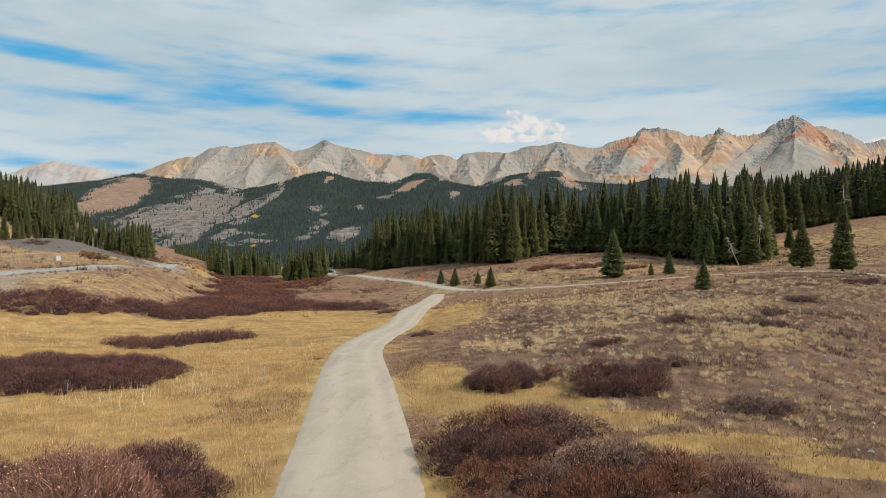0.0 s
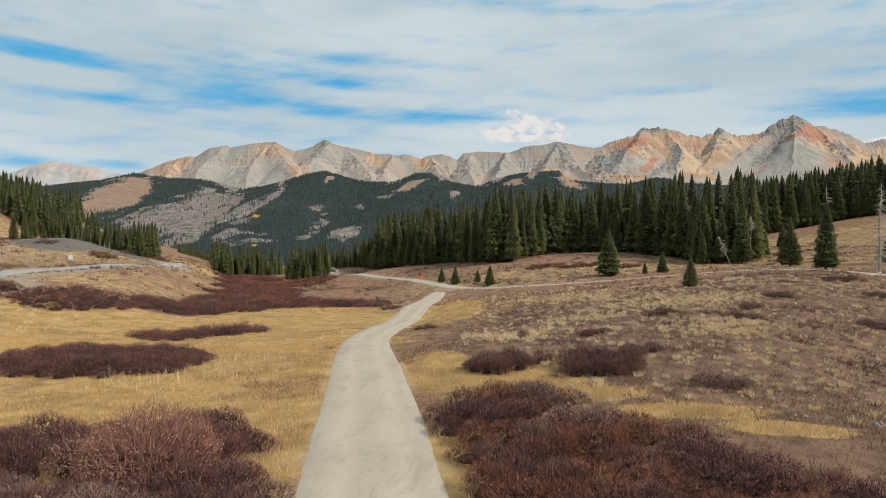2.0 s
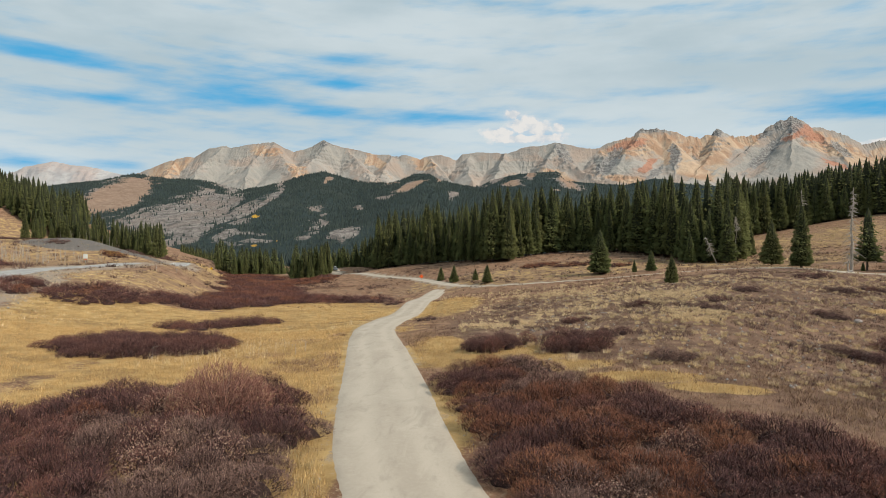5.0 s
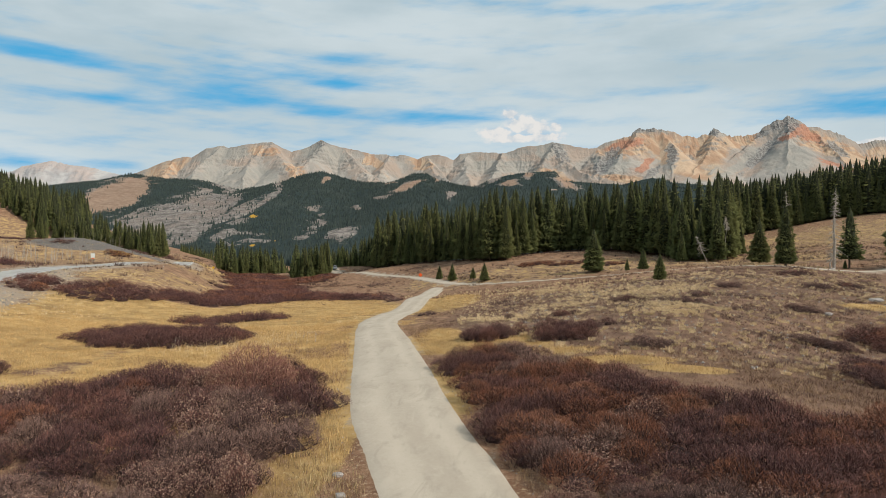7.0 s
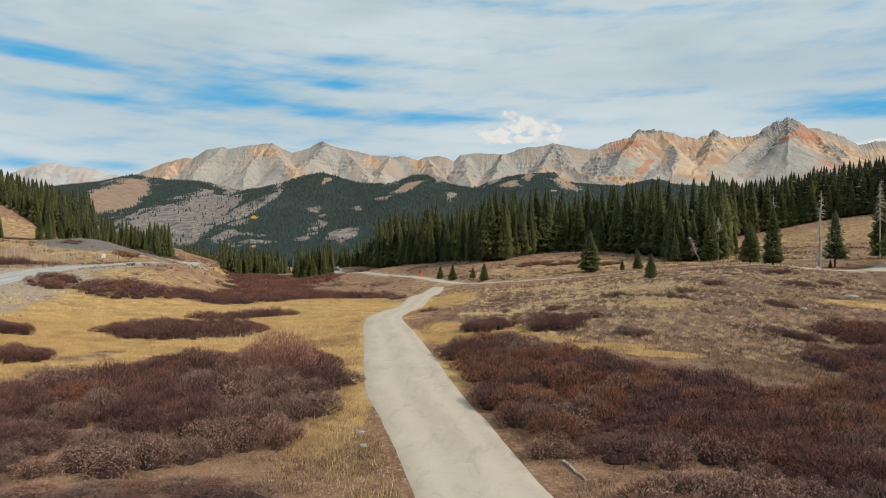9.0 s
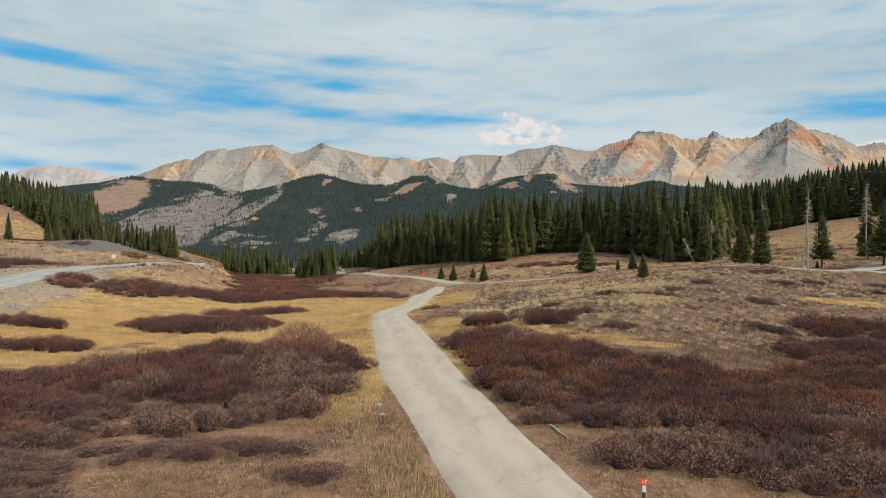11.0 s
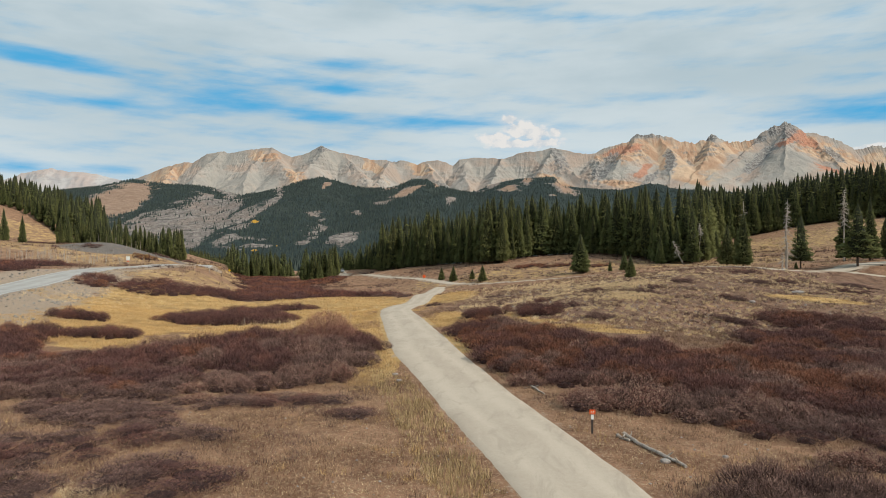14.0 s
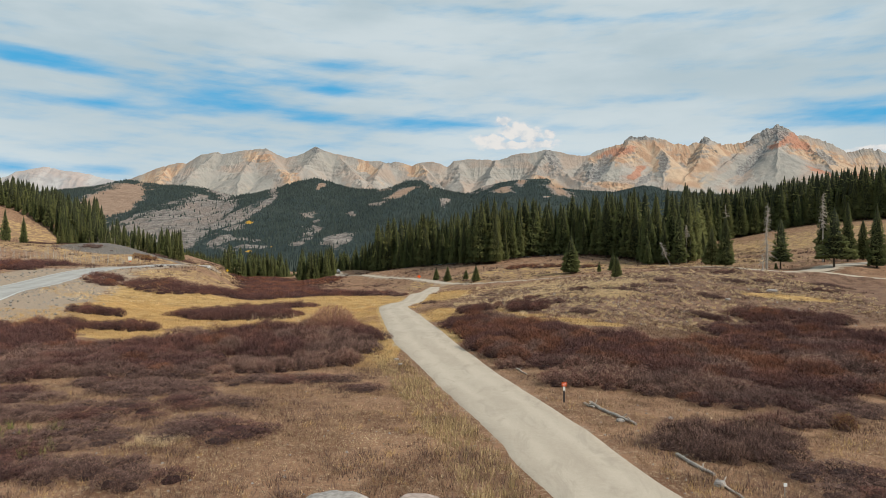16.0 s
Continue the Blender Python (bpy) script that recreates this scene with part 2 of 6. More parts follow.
def rock_material(name, grey, orange, snowy):
    """Bare high rock: grey cliffs in level beds, pale scree running down, rust-coloured fans."""
    k = Mat(name, 0.95, 0.05)
    broad = k.noise(0.010, 6, 0.6, None, 0.6)
    grain = k.noise(0.085, 6, 0.75)
    tint = k.noise(0.0045, 5, 0.6, None, 0.6)
    bed = k.noise(0.055, 5, 0.65, (0.15, 0.15, 1.0), 1.0)
    streak, fan = k.attr("streak"), k.attr("fan")
    scree = k.mix(k.ramp(fan, 0.30, 0.70), tuple(x * 0.88 for x in grey), tuple(0.5 * (x + y) for x, y in zip(grey, snowy)))
    scree = k.mix(k.math("MULTIPLY", k.ramp(tint, 0.40, 0.60), 0.7), scree, (grey[0] * 1.10, grey[1] * 0.90, grey[2] * 0.79))
    ash = k.ramp(k.math("ADD", k.attr("ashen"), k.math("MULTIPLY", k.math("SUBTRACT", broad, 0.5), 0.8)), 0.25, 0.60)
    scree = k.mix(k.math("MULTIPLY", ash, 0.85), scree, k.mix(k.ramp(streak, 0.3, 0.7), (grey[0] * 0.88, grey[1] * 0.92, grey[2] * 0.93), (grey[0] * 1.04, grey[1] * 1.06, grey[2] * 1.04)))
    rust = k.math("ADD", k.attr("rust"), k.math("MULTIPLY", k.math("SUBTRACT", k.math("ADD", fan, k.math("MULTIPLY", broad, 0.6)), 0.8), 1.0))
    rusty = k.mix(k.ramp(streak, 0.30, 0.66), tuple(x * 0.84 for x in orange), (orange[0] * 1.10, orange[1] * 1.30, orange[2] * 1.42))
    scree = k.mix(k.math("MULTIPLY", k.ramp(rust, 0.22, 0.62), 0.9), scree, rusty)
    cliff = k.mix(k.ramp(bed, 0.36, 0.62), tuple(x * 0.74 for x in grey), tuple(x * 0.98 for x in grey))
    steep = k.math("ADD", k.attr("steep"), k.math("MULTIPLY", k.math("SUBTRACT", grain, 0.5), 0.7))
    c = k.mix(k.math("MULTIPLY", k.ramp(steep, 0.50, 0.80), 0.75), scree, cliff)
    red = k.math("ADD", k.attr("redbed"), k.math("ADD", k.math("MULTIPLY", k.math("SUBTRACT", streak, 0.5), 1.1), k.math("MULTIPLY", k.math("SUBTRACT", grain, 0.5), 0.8)))
    c = k.mix(k.math("MULTIPLY", k.ramp(red, 0.25, 0.70), 0.85), c, k.mix(k.ramp(grain, 0.35, 0.65), (0.33, 0.145, 0.095), (0.49, 0.245, 0.160)))
    crag = k.math("ADD", k.attr("crag"), k.math("ADD", k.math("MULTIPLY", k.math("SUBTRACT", streak, 0.5), 1.1), k.math("MULTIPLY", k.math("SUBTRACT", grain, 0.5), 1.0)))
    c = k.mix(k.math("MULTIPLY", k.ramp(crag, 0.42, 0.72), 0.85), c, k.mix(k.ramp(k.math("ADD", k.math("MULTIPLY", bed, 0.2), k.math("MULTIPLY", grain, 0.8)), 0.42, 0.58), (0.080, 0.078, 0.080), (0.33, 0.315, 0.30)))
    c = k.mix(k.math("MULTIPLY", k.ramp(grain, 0.56, 0.70), 0.40), c, tuple(x * 0.45 for x in grey))
    c = k.mix(k.math("MULTIPLY", k.ramp(grain, 0.44, 0.30), 0.30), c, snowy)
    return k.done(c, grain, 0.8, 5.0)


def foothill_material():
    k = Mat("foothill", 0.95, 0.05)
    a, b, g = k.noise(0.006, 6, 0.6, None, 0.8), k.noise(0.034, 6, 0.7, None, 0.5), k.noise(0.15, 4, 0.75)
    bare = k.mix(k.ramp(b, 0.36, 0.62), (0.150, 0.130, 0.120), (0.335, 0.292, 0.262))
    bare = k.mix(k.math("MULTIPLY", k.ramp(a, 0.45, 0.62), 0.55), bare, (0.300, 0.228, 0.190))
    bare = k.mix(k.math("MULTIPLY", k.ramp(g, 0.52, 0.62), 0.8), bare, (0.080, 0.078, 0.070))
    tan = k.mix(k.ramp(b, 0.35, 0.7), (0.285, 0.190, 0.138), (0.375, 0.265, 0.195))
    tan = k.mix(k.math("MULTIPLY", k.ramp(g, 0.58, 0.68), 0.5), tan, (0.12, 0.09, 0.07))
    bare = k.mix(k.ramp(k.attr("tan"), 0.25, 0.6), bare, tan)
    bare = k.mix(k.ramp(k.attr("gold"), 0.3, 0.7), bare, (0.48, 0.28, 0.05))
    # woods tinted bluish, so that the haze sits in their colour
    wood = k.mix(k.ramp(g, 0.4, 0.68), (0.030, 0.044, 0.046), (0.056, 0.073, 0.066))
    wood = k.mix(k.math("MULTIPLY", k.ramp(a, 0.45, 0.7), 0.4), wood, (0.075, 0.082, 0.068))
    mess = k.math("ADD", k.math("MULTIPLY", k.math("SUBTRACT", b, 0.5), 1.3), k.math("MULTIPLY", k.math("SUBTRACT", g, 0.5), 0.9))
    f = k.ramp(k.math("ADD", k.attr("woods"), mess), 0.42, 0.58)
    f = k.math("MULTIPLY", f, k.math("SUBTRACT", 1.0, k.ramp(k.attr("gold"), 0.3, 0.7)))
    return k.done(k.mix(f, bare, wood), k.math("ADD", b, k.math("MULTIPLY", g, 0.6)), 1.0, 8.0)


def needle_material():
    k = Mat("spruce_needles", 0.9, 0.06)
    n = k.noise(1.3, 4)
    c = k.mix(k.ramp(n, 0.3, 0.7), (0.062, 0.074, 0.030), (0.138, 0.150, 0.054))
    c = k.mix(k.math("MULTIPLY", k.each(), 0.5), c, (0.125, 0.112, 0.040))
    c = k.mix(k.math("MULTIPLY", k.ramp(k.island(), 0.6, 1.0), 0.3), c, (0.175, 0.178, 0.062))
    return k.done(c)


def twig_material(name, dark, light, tip):
    k = Mat(name, 0.85, 0.15)
    i = k.island()
    c = k.mix(i, dark, light)
    c = k.mix(k.math("MULTIPLY", k.ramp(k.each(), 0.55, 1.0), 0.55), c, tip)
    c = k.mix(k.ramp(i, 0.90, 0.96), c, tip)
    return k.done(c)


def blade_material(name, dark, light):
    k = Mat(name, 0.8, 0.2)
    c = k.mix(k.island(), dark, light)
    c = k.mix(k.math("MULTIPLY", k.ramp(k.noise(0.25, 4), 0.45, 0.7), 0.5), c, tuple(x * 0.7 for x in dark))
    return k.done(c)


M_GROUND = ground_material()
M_GRAVEL = gravel_material("gravel", (0.410, 0.343, 0.272), (0.478, 0.408, 0.328))
M_ASPHALT = gravel_material("worn_asphalt", (0.31, 0.295, 0.275), (0.41, 0.395, 0.37))
M_ROCK = rock_material("mountain_rock", (0.335, 0.305, 0.275), (0.47, 0.285, 0.180), (0.43, 0.390, 0.345))
# paler, flatter copy of the rock, with the far range's haze painted in
M_PALE = rock_material("far_pale_hazy_rock", (0.42, 0.40, 0.40), (0.44, 0.38, 0.35), (0.5, 0.48, 0.46))
M_FOOT = foothill_material()
M_NEEDLE = needle_material()
# darker copy of the needles: crown shadow put into the core's colour
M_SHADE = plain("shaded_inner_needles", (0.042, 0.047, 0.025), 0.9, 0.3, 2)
M_BARK = plain("spruce_bark", (0.12, 0.09, 0.07), 0.9, 0.4, 9)
M_DEADWOOD = plain("grey_deadwood", (0.47, 0.41, 0.35), 0.85, 0.45, 12)
M_MAROON = twig_material("maroon_twigs", (0.054, 0.025, 0.024), (0.195, 0.100, 0.090), (0.255, 0.108, 0.078))
M_RUST = twig_material("rust_twigs", (0.090, 0.034, 0.021), (0.315, 0.130, 0.076), (0.36, 0.170, 0.095))
M_REDTWIG = twig_material("red_twigs", (0.085, 0.035, 0.030), (0.36, 0.165, 0.127), (0.38, 0.20, 0.14))
# near-black tones paint the inner shade of the shrubs into stems and mound
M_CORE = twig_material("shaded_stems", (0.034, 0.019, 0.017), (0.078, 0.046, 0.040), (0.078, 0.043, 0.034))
M_ASH = twig_material("grey_purple_twigs", (0.070, 0.040, 0.036), (0.250, 0.152, 0.128), (0.31, 0.195, 0.15))
M_LEAF = blade_material("withered_leaves", (0.31, 0.185, 0.135), (0.58, 0.39, 0.29))
M_PALELEAF = blade_material("bleached_leaves", (0.45, 0.27, 0.12), (0.80, 0.60, 0.38))
M_GOLD = blade_material("golden_leaves", (0.36, 0.21, 0.05), (0.62, 0.42, 0.12))
M_SCRUB = blade_material("low_sage", (0.075, 0.040, 0.030), (0.36, 0.222, 0.148))
M_GREEN = blade_material("green_stalks", (0.10, 0.11, 0.035), (0.33, 0.33, 0.10))
M_BUNCH = blade_material("pale_bunchgrass", (0.50, 0.362, 0.205), (0.88, 0.69, 0.43))
M_DWARF = blade_material("dwarf_shrub_twigs", (0.062, 0.035, 0.030), (0.215, 0.135, 0.108))
M_RIPRAP = plain("grey_riprap", (0.33, 0.30, 0.265), 0.95, 0.4, 3)
M_VERGE = blade_material("verge_straw", (0.165, 0.110, 0.048), (0.70, 0.53, 0.29))
M_RUBBLE = plain("tan_rubble", (0.40, 0.295, 0.215), 0.95, 0.35, 3)
M_STONE = plain("weathered_stone", (0.40, 0.36, 0.33), 0.9, 0.35, 5)
M_PINK = plain("pinkish_granite", (0.46, 0.36, 0.31), 0.9, 0.3, 5)
M_POST = plain("brown_plastic_post", (0.07, 0.055, 0.05), 0.6, 0.2, 9)
M_ORANGE = plain("orange_sheeting", (0.85, 0.13, 0.03), 0.5, 0.12, 20)
M_WHITE = plain("white_sheeting", (0.80, 0.80, 0.78), 0.5, 0.06, 9)
M_YELLOW = plain("yellow_sheeting", (0.80, 0.50, 0.03), 0.5, 0.08, 9)
M_STEEL = plain("galvanised_steel", (0.35, 0.35, 0.34), 0.45, 0.2, 20)
M_LINE = plain("worn_road_paint", (0.62, 0.62, 0.60), 0.8, 0.25, 4)
M_PAINT = plain("silver_car_paint", (0.55, 0.56, 0.58), 0.25, 0.04, 3)
M_GLASS = plain("dark_car_glass", (0.015, 0.018, 0.02), 0.08, 0.1, 3)
M_RUBBER = plain("tyre_rubber", (0.02, 0.02, 0.02), 0.85, 0.2, 10)
M_LAMP = plain("headlight_lens", (0.85, 0.87, 0.88), 0.15, 0.03, 9)
# spruce green shifted to blue-grey: distance haze painted in
M_FARWOOD = blade_material("hazy_distant_spruce", (0.030, 0.043, 0.042), (0.060, 0.076, 0.064))
M_STRAW = blade_material("dry_grass", (0.38, 0.225, 0.085), (0.76, 0.525, 0.245))
M_SAGE = blade_material("dry_weeds", (0.130, 0.066, 0.040), (0.58, 0.40, 0.25))


# ---- mesh helpers ----
def part(name, bm, material, parent=None, label=""):
    data = bpy.data.meshes.new(name)
    bm.to_mesh(data)
    bm.free()
    data.materials.append(material)
    ob = new(name, data)
    ob.parent = parent
    return tagged(ob, label)


def tri_mesh(name, verts, faces, material, attrs=None, smooth=False, second=None, split=0):
    """A mesh of verts (n, 3) and faces (m, 3 or 4), with float attributes of its points."""
    verts, faces = np.asarray(verts, np.float32), np.asarray(faces, np.int32)
    data = bpy.data.meshes.new(name)
    data.vertices.add(len(verts))
    data.vertices.foreach_set("co", verts.ravel())
    k = faces.shape[1]
    data.loops.add(faces.size)
    data.loops.foreach_set("vertex_index", faces.ravel())
    data.polygons.add(len(faces))
    data.polygons.foreach_set("loop_start", np.arange(0, faces.size, k, dtype=np.int32))
    data.polygons.foreach_set("loop_total", np.full(len(faces), k, np.int32))
    data.polygons.foreach_set("use_smooth", np.full(len(faces), smooth))
    data.update(calc_edges=True)
    for key, values in (attrs or {}).items():
        a = data.attributes.new(key, "FLOAT", "POINT")
        a.data.foreach_set("value", np.asarray(values, np.float32).ravel())
    data.materials.append(material)
    if second:
        data.materials.append(second)
        data.polygons.foreach_set("material_index", (np.arange(len(faces)) >= split).astype(np.int32))
    return data


def grid_faces(nx, ny):
    i = (np.arange(nx - 1)[:, None] * ny + np.arange(ny - 1)[None]).ravel()
    return np.stack([i, i + ny, i + ny + 1, i + 1], 1)


def wave(x, y, seed, octaves=5, ridged=False):
    """Cheap smooth noise of arrays x, y in cells of one unit, about -1 to 1."""
    rng = np.random.RandomState(seed)
    table = rng.rand(64, 64) * 2 - 1
    total, amp, norm = np.zeros(np.broadcast(x, y).shape), 1.0, 0.0
    for o in range(octaves):
        f = 2.0 ** o
        u, v = x * f + 17.3 * o, y * f + 9.1 * o
        i, j = np.floor(u).astype(int), np.floor(v).astype(int)
        a, b = u - i, v - j
        a, b = a * a * (3 - 2 * a), b * b * (3 - 2 * b)
        t = lambda p, q: table[p % 64, q % 64]
        n = (t(i, j) * (1 - a) + t(i + 1, j) * a) * (1 - b) + (t(i, j + 1) * (1 - a) + t(i + 1, j + 1) * a) * b
        total += amp * (1 - 2 * np.abs(n) if ridged else n)
        norm += amp
        amp *= 0.5
    return total / norm


# ---- the lie of the land ----
ROAD_KNOTS = [
    (1, -90, -0.6), (2, -45, -0.7), (1, -15, -0.95), (-2, 5, -1.35), (-5, 30, -1.5),
    (-6, 57, -1.8), (-15, 105, -3.9), (-18, 172, -4.5), (-33, 207, -5.3), (-57, 248, -6),
    (-79, 294, -6.5)]
RIGHT = [
    (10, -12, -1.1), (18, -7, -1.4), (25, -35, -1.2), (17, 4, -1.5), (28, 34, -1.9),
    (40, 46, -2.3), (60, 10, -2), (14, 34, 0.1), (21, 48, 0.8), (28, 90, 1.1),
    (48, 79, 1.2), (44, 56, -0.8), (12, 28, -0.2), (11, 69, -0.6), (22, 68, 1),
    (1, 60, -1.9)]
RIGHTFAR = [
    (58, 112, 2.7), (74, 119, 2), (83, 111, 2.8), (80, 95, -0.6), (26, 147, -1),
    (78, 187, 3.2), (102, 232, 6), (42, 197, 3.6), (113, 174, 6), (175, 250, 17),
    (60, 260, 5), (10, 190, 1), (150, 90, 0), (250, 330, 27), (130, 292, 11.5),
    (165, 284, 18.5), (0, 260, 0), (-40, 250, -3.2), (-24, 215, -2.5)]
LEFT = [
    (-14, 11, -1.1), (-6, 4, -1.4), (-20, 2, -1.3), (-33, 3, -1.4), (-20, -11, -0.9),
    (-11, -20, -0.6), (-40, -40, -0.6), (-34, 23, -1.9), (-47, 37, -1.9), (-24, 45, -2.6),
    (-29, 72, -3.8), (-55, 65, -3.1), (-64, 73, -2.6), (-31, 148, -7.2), (-88, 275, -10.6),
    (-20, 110, -4.5)]
LEFTFAR = [
    (-66, 43, 0.3), (-85, 60, 0.7), (-84, 108, 1), (-100, 160, 1.3), (-190, 232, 7),
    (-213, 300, 4.5), (-162, 292, 0.3), (-245, 300, 11), (-150, 120, 3), (-114, 155, 0.9),
    (-132, 165, 1.8), (-256, 324, 19), (-208, 322, 8), (-325, 415, 31), (-98, 350, -12),
    (-62, 288, -6.2), (-135, 340, -11), (-175, 420, -13), (-232, 450, -5), (-330, 250, 36),
    (-130, 20, 2), (-119, 233, -2.6), (-60, 210, -9), (-120, 400, -16), (100, 500, -5),
    (400, 700, 20), (-500, 700, 20), (0, 800, -30)]
KNOTS = np.array(ROAD_KNOTS + RIGHT + RIGHTFAR + LEFT + LEFTFAR, float)


def spline(r2):
    return np.where(r2 > 1e-9, r2 * np.log(np.maximum(r2, 1e-9)), 0)


def bend_sheet(p):
    n = len(p)
    d = ((p[:, None, :2] - p[None, :, :2]) ** 2).sum(-1) / 1e4
    a = np.zeros((n + 3, n + 3))
    a[:n, :n] = spline(d) + np.eye(n) * 2e-4
    a[:n, n], a[:n, n + 1:], a[n:, :n] = 1, p[:, :2] / 100, np.c_[np.ones(n), p[:, :2] / 100].T
    return np.linalg.solve(a, np.r_[p[:, 2], 0, 0, 0])


MOUNDS = [(-160, 222, 20, 9, 4.2), (-137, 204, 12, 8, 2.0), (56, 96, 8, 6, 0.8), (36, 78, 9, 7, 0.6)]
WEIGHTS = bend_sheet(KNOTS)
CREEK = np.array([(-30, 92, -4.4), (-45, 106, -4.9), (-55, 130, -6.2), (-67, 165, -7.6), (-82, 205, -8.9), (-100, 250, -10.0), (-118, 290, -10.8), (-135, 330, -11.6)])


def land(x, y):
    """The height of the smooth ground."""
    x, y = np.broadcast_arrays(np.asarray(x, float), np.asarray(y, float))
    q = np.stack([x, y], -1).reshape(-1, 2)
    z = np.empty(len(q))
    for s in range(0, len(q), 20000):
        c = q[s:s + 20000]
        d = ((c[:, None] - KNOTS[:, :2]) ** 2).sum(-1) / 1e4
        z[s:s + 20000] = spline(d) @ WEIGHTS[:-3] + WEIGHTS[-3] + c @ WEIGHTS[-2:] / 100
    z = z.reshape(x.shape)
    for cx, cy, rx, ry, up in MOUNDS:
        z = z + up * np.exp(-((x - cx) / rx) ** 2 - ((y - cy) / ry) ** 2)
    near, bed = np.full(z.shape, 1e9), np.zeros(z.shape)
    for (x0, y0, z0), (x1, y1, z1) in zip(CREEK, CREEK[1:]):
        t = np.clip(((x - x0) * (x1 - x0) + (y - y0) * (y1 - y0)) / ((x1 - x0) ** 2 + (y1 - y0) ** 2), 0, 1)
        d = np.hypot(x - x0 - t * (x1 - x0), y - y0 - t * (y1 - y0))
        bed = np.where(d < near, z0 + t * (z1 - z0), bed)
        near = np.minimum(near, d)
    w = np.clip(1 - (near - 9) / 17, 0, 1)
    w = w * w * (3 - 2 * w)
    z = z * (1 - w) + np.minimum(z, bed) * w
    out = np.clip((np.hypot(x / 420, (y - 200) / 480) - 1) / 0.7, 0, 1)
    out = out * out * (3 - 2 * out)
    far = -38 + np.clip((y - 900) / 2600, 0, 1) * 60
    return z * (1 - out) + far * out


def curve_points(knots, step=1.0):
    """Points along a smooth line through the knots, a step apart."""
    k = np.array(knots, float)
    pts = []
    for i in range(len(k) - 1):
        p0, p1, p2, p3 = k[max(i - 1, 0)], k[i], k[i + 1], k[min(i + 2, len(k) - 1)]
        n = max(2, int(np.linalg.norm(p2 - p1) / step))
        for t in np.arange(n) / n:
            pts.append(0.5 * (2 * p1 + (p2 - p0) * t + (2 * p0 - 5 * p1 + 4 * p2 - p3) * t * t + (3 * p1 - p0 - 3 * p2 + p3) * t ** 3))
    return np.array(pts + [k[-1]])


TRACK = curve_points([(30, -95), (14, -50), (5.4, -23), (3.7, -16), (0.7, -5), (-2.0, 5), (-4.7, 14), (-7.6, 28), (-10.2, 40), (-12.6, 51), (-14.2, 62), (-14.3, 76), (-14.3, 92), (-14.7, 110), (-15.3, 132), (-15.0, 150), (-12.0, 160)])
HIGHROAD = curve_points([(-120, 400), (-92, 335), (-79, 294), (-57, 248), (-33, 207), (-18.5, 174), (-7, 156), (6, 147), (22, 138), (42, 124), (60, 110), (76, 108), (92, 120), (112, 133), (150, 160)], 1.5)
SPUR = curve_points([(76, 108), (88, 100), (120, 92), (170, 80)], 1.5)
HIGHWAY = curve_points([(-40, -90), (-50, -20), (-64, 28), (-80, 60), (-90, 88), (-96, 120), (-102, 155), (-108, 182), (-114, 204), (-124, 228)], 1.5)
TRACK_HALF = np.interp(TRACK[:, 1], [-23, -5, 5, 14, 28, 40, 52, 62], [2.45, 2.75, 2.92, 3.15, 3.22, 3.05, 2.7, 2.6])
WAYS = [(TRACK, TRACK_HALF), (HIGHROAD, np.full(len(HIGHROAD), 2.8)), (SPUR, np.full(len(SPUR), 2.2)), (HIGHWAY, np.full(len(HIGHWAY), 4.6))]
WAY_Z = [land(line[:, 0], line[:, 1]) for line, half in WAYS]


def near_way(x, y):
    """The distance to each way's edge and the height of its middle there."""
    q = np.stack([np.ravel(x), np.ravel(y)], -1)
    out = []
    for (line, half), zl in zip(WAYS, WAY_Z):
        d, z = np.full(len(q), 1e9), np.zeros(len(q))
        lo, hi = line.min(0) - 30, line.max(0) + 30
        pick = np.where((q > lo).all(1) & (q < hi).all(1))[0]
        if not len(pick):
            out.append((d.reshape(np.shape(x)), z.reshape(np.shape(x))))
            continue
        for s in range(0, len(pick), 8000):
            p = pick[s:s + 8000]
            dd = np.hypot(q[p, None, 0] - line[None, :, 0], q[p, None, 1] - line[None, :, 1])
            m = dd.argmin(1)
            d[p], z[p] = dd[np.arange(len(p)), m] - half[m], zl[m]
        out.append((d.reshape(np.shape(x)), z.reshape(np.shape(x))))
    return out


def blob(x, y, ovals):
    """1 inside the ovals (x, y, rx, ry), falling to 0 outside them."""
    best = np.full(np.shape(x), -9.0)
    for cx, cy, rx, ry in ovals:
        best = np.maximum(best, 1.0 - np.hypot((x - cx) / rx, (y - cy) / ry))
    return np.clip(0.5 + best * 1.5, 0, 1)


def height(x, y):
    """The finished ground: the land, cut level under the ways, with small bumps."""
    x, y = np.broadcast_arrays(np.asarray(x, float), np.asarray(y, float))
    z = land(x, y)
    rough = 0.10 * wave(x / 3.0, y / 3.0, 5, 4) + 0.22 * wave(x / 14.0, y / 14.0, 6, 3)
    calm = np.ones(z.shape)
    for d, zl in near_way(x, y):
        k = np.clip(1 - (d - 0.4) / 3.0, 0, 1)
        k = k * k * (3 - 2 * k)
        z = z * (1 - k) + zl * k
        calm = np.minimum(calm, np.clip((d + 0.3) / 3.0, 0, 1))
    return z + rough * calm


MEADOW = [(-45, 58, 34, 22), (-22, 38, 12, 22), (-30, 85, 22, 18), (-17, 18, 6, 12), (-46, 30, 12, 14), (-7.6, 8, 1.6, 8), (-58, 82, 20, 12), (-33, 19, 7.5, 5), (-36, 104, 16, 14), (-11, 24, 3.5, 12), (-14, 38, 4, 14), (-17, 56, 4, 14)]
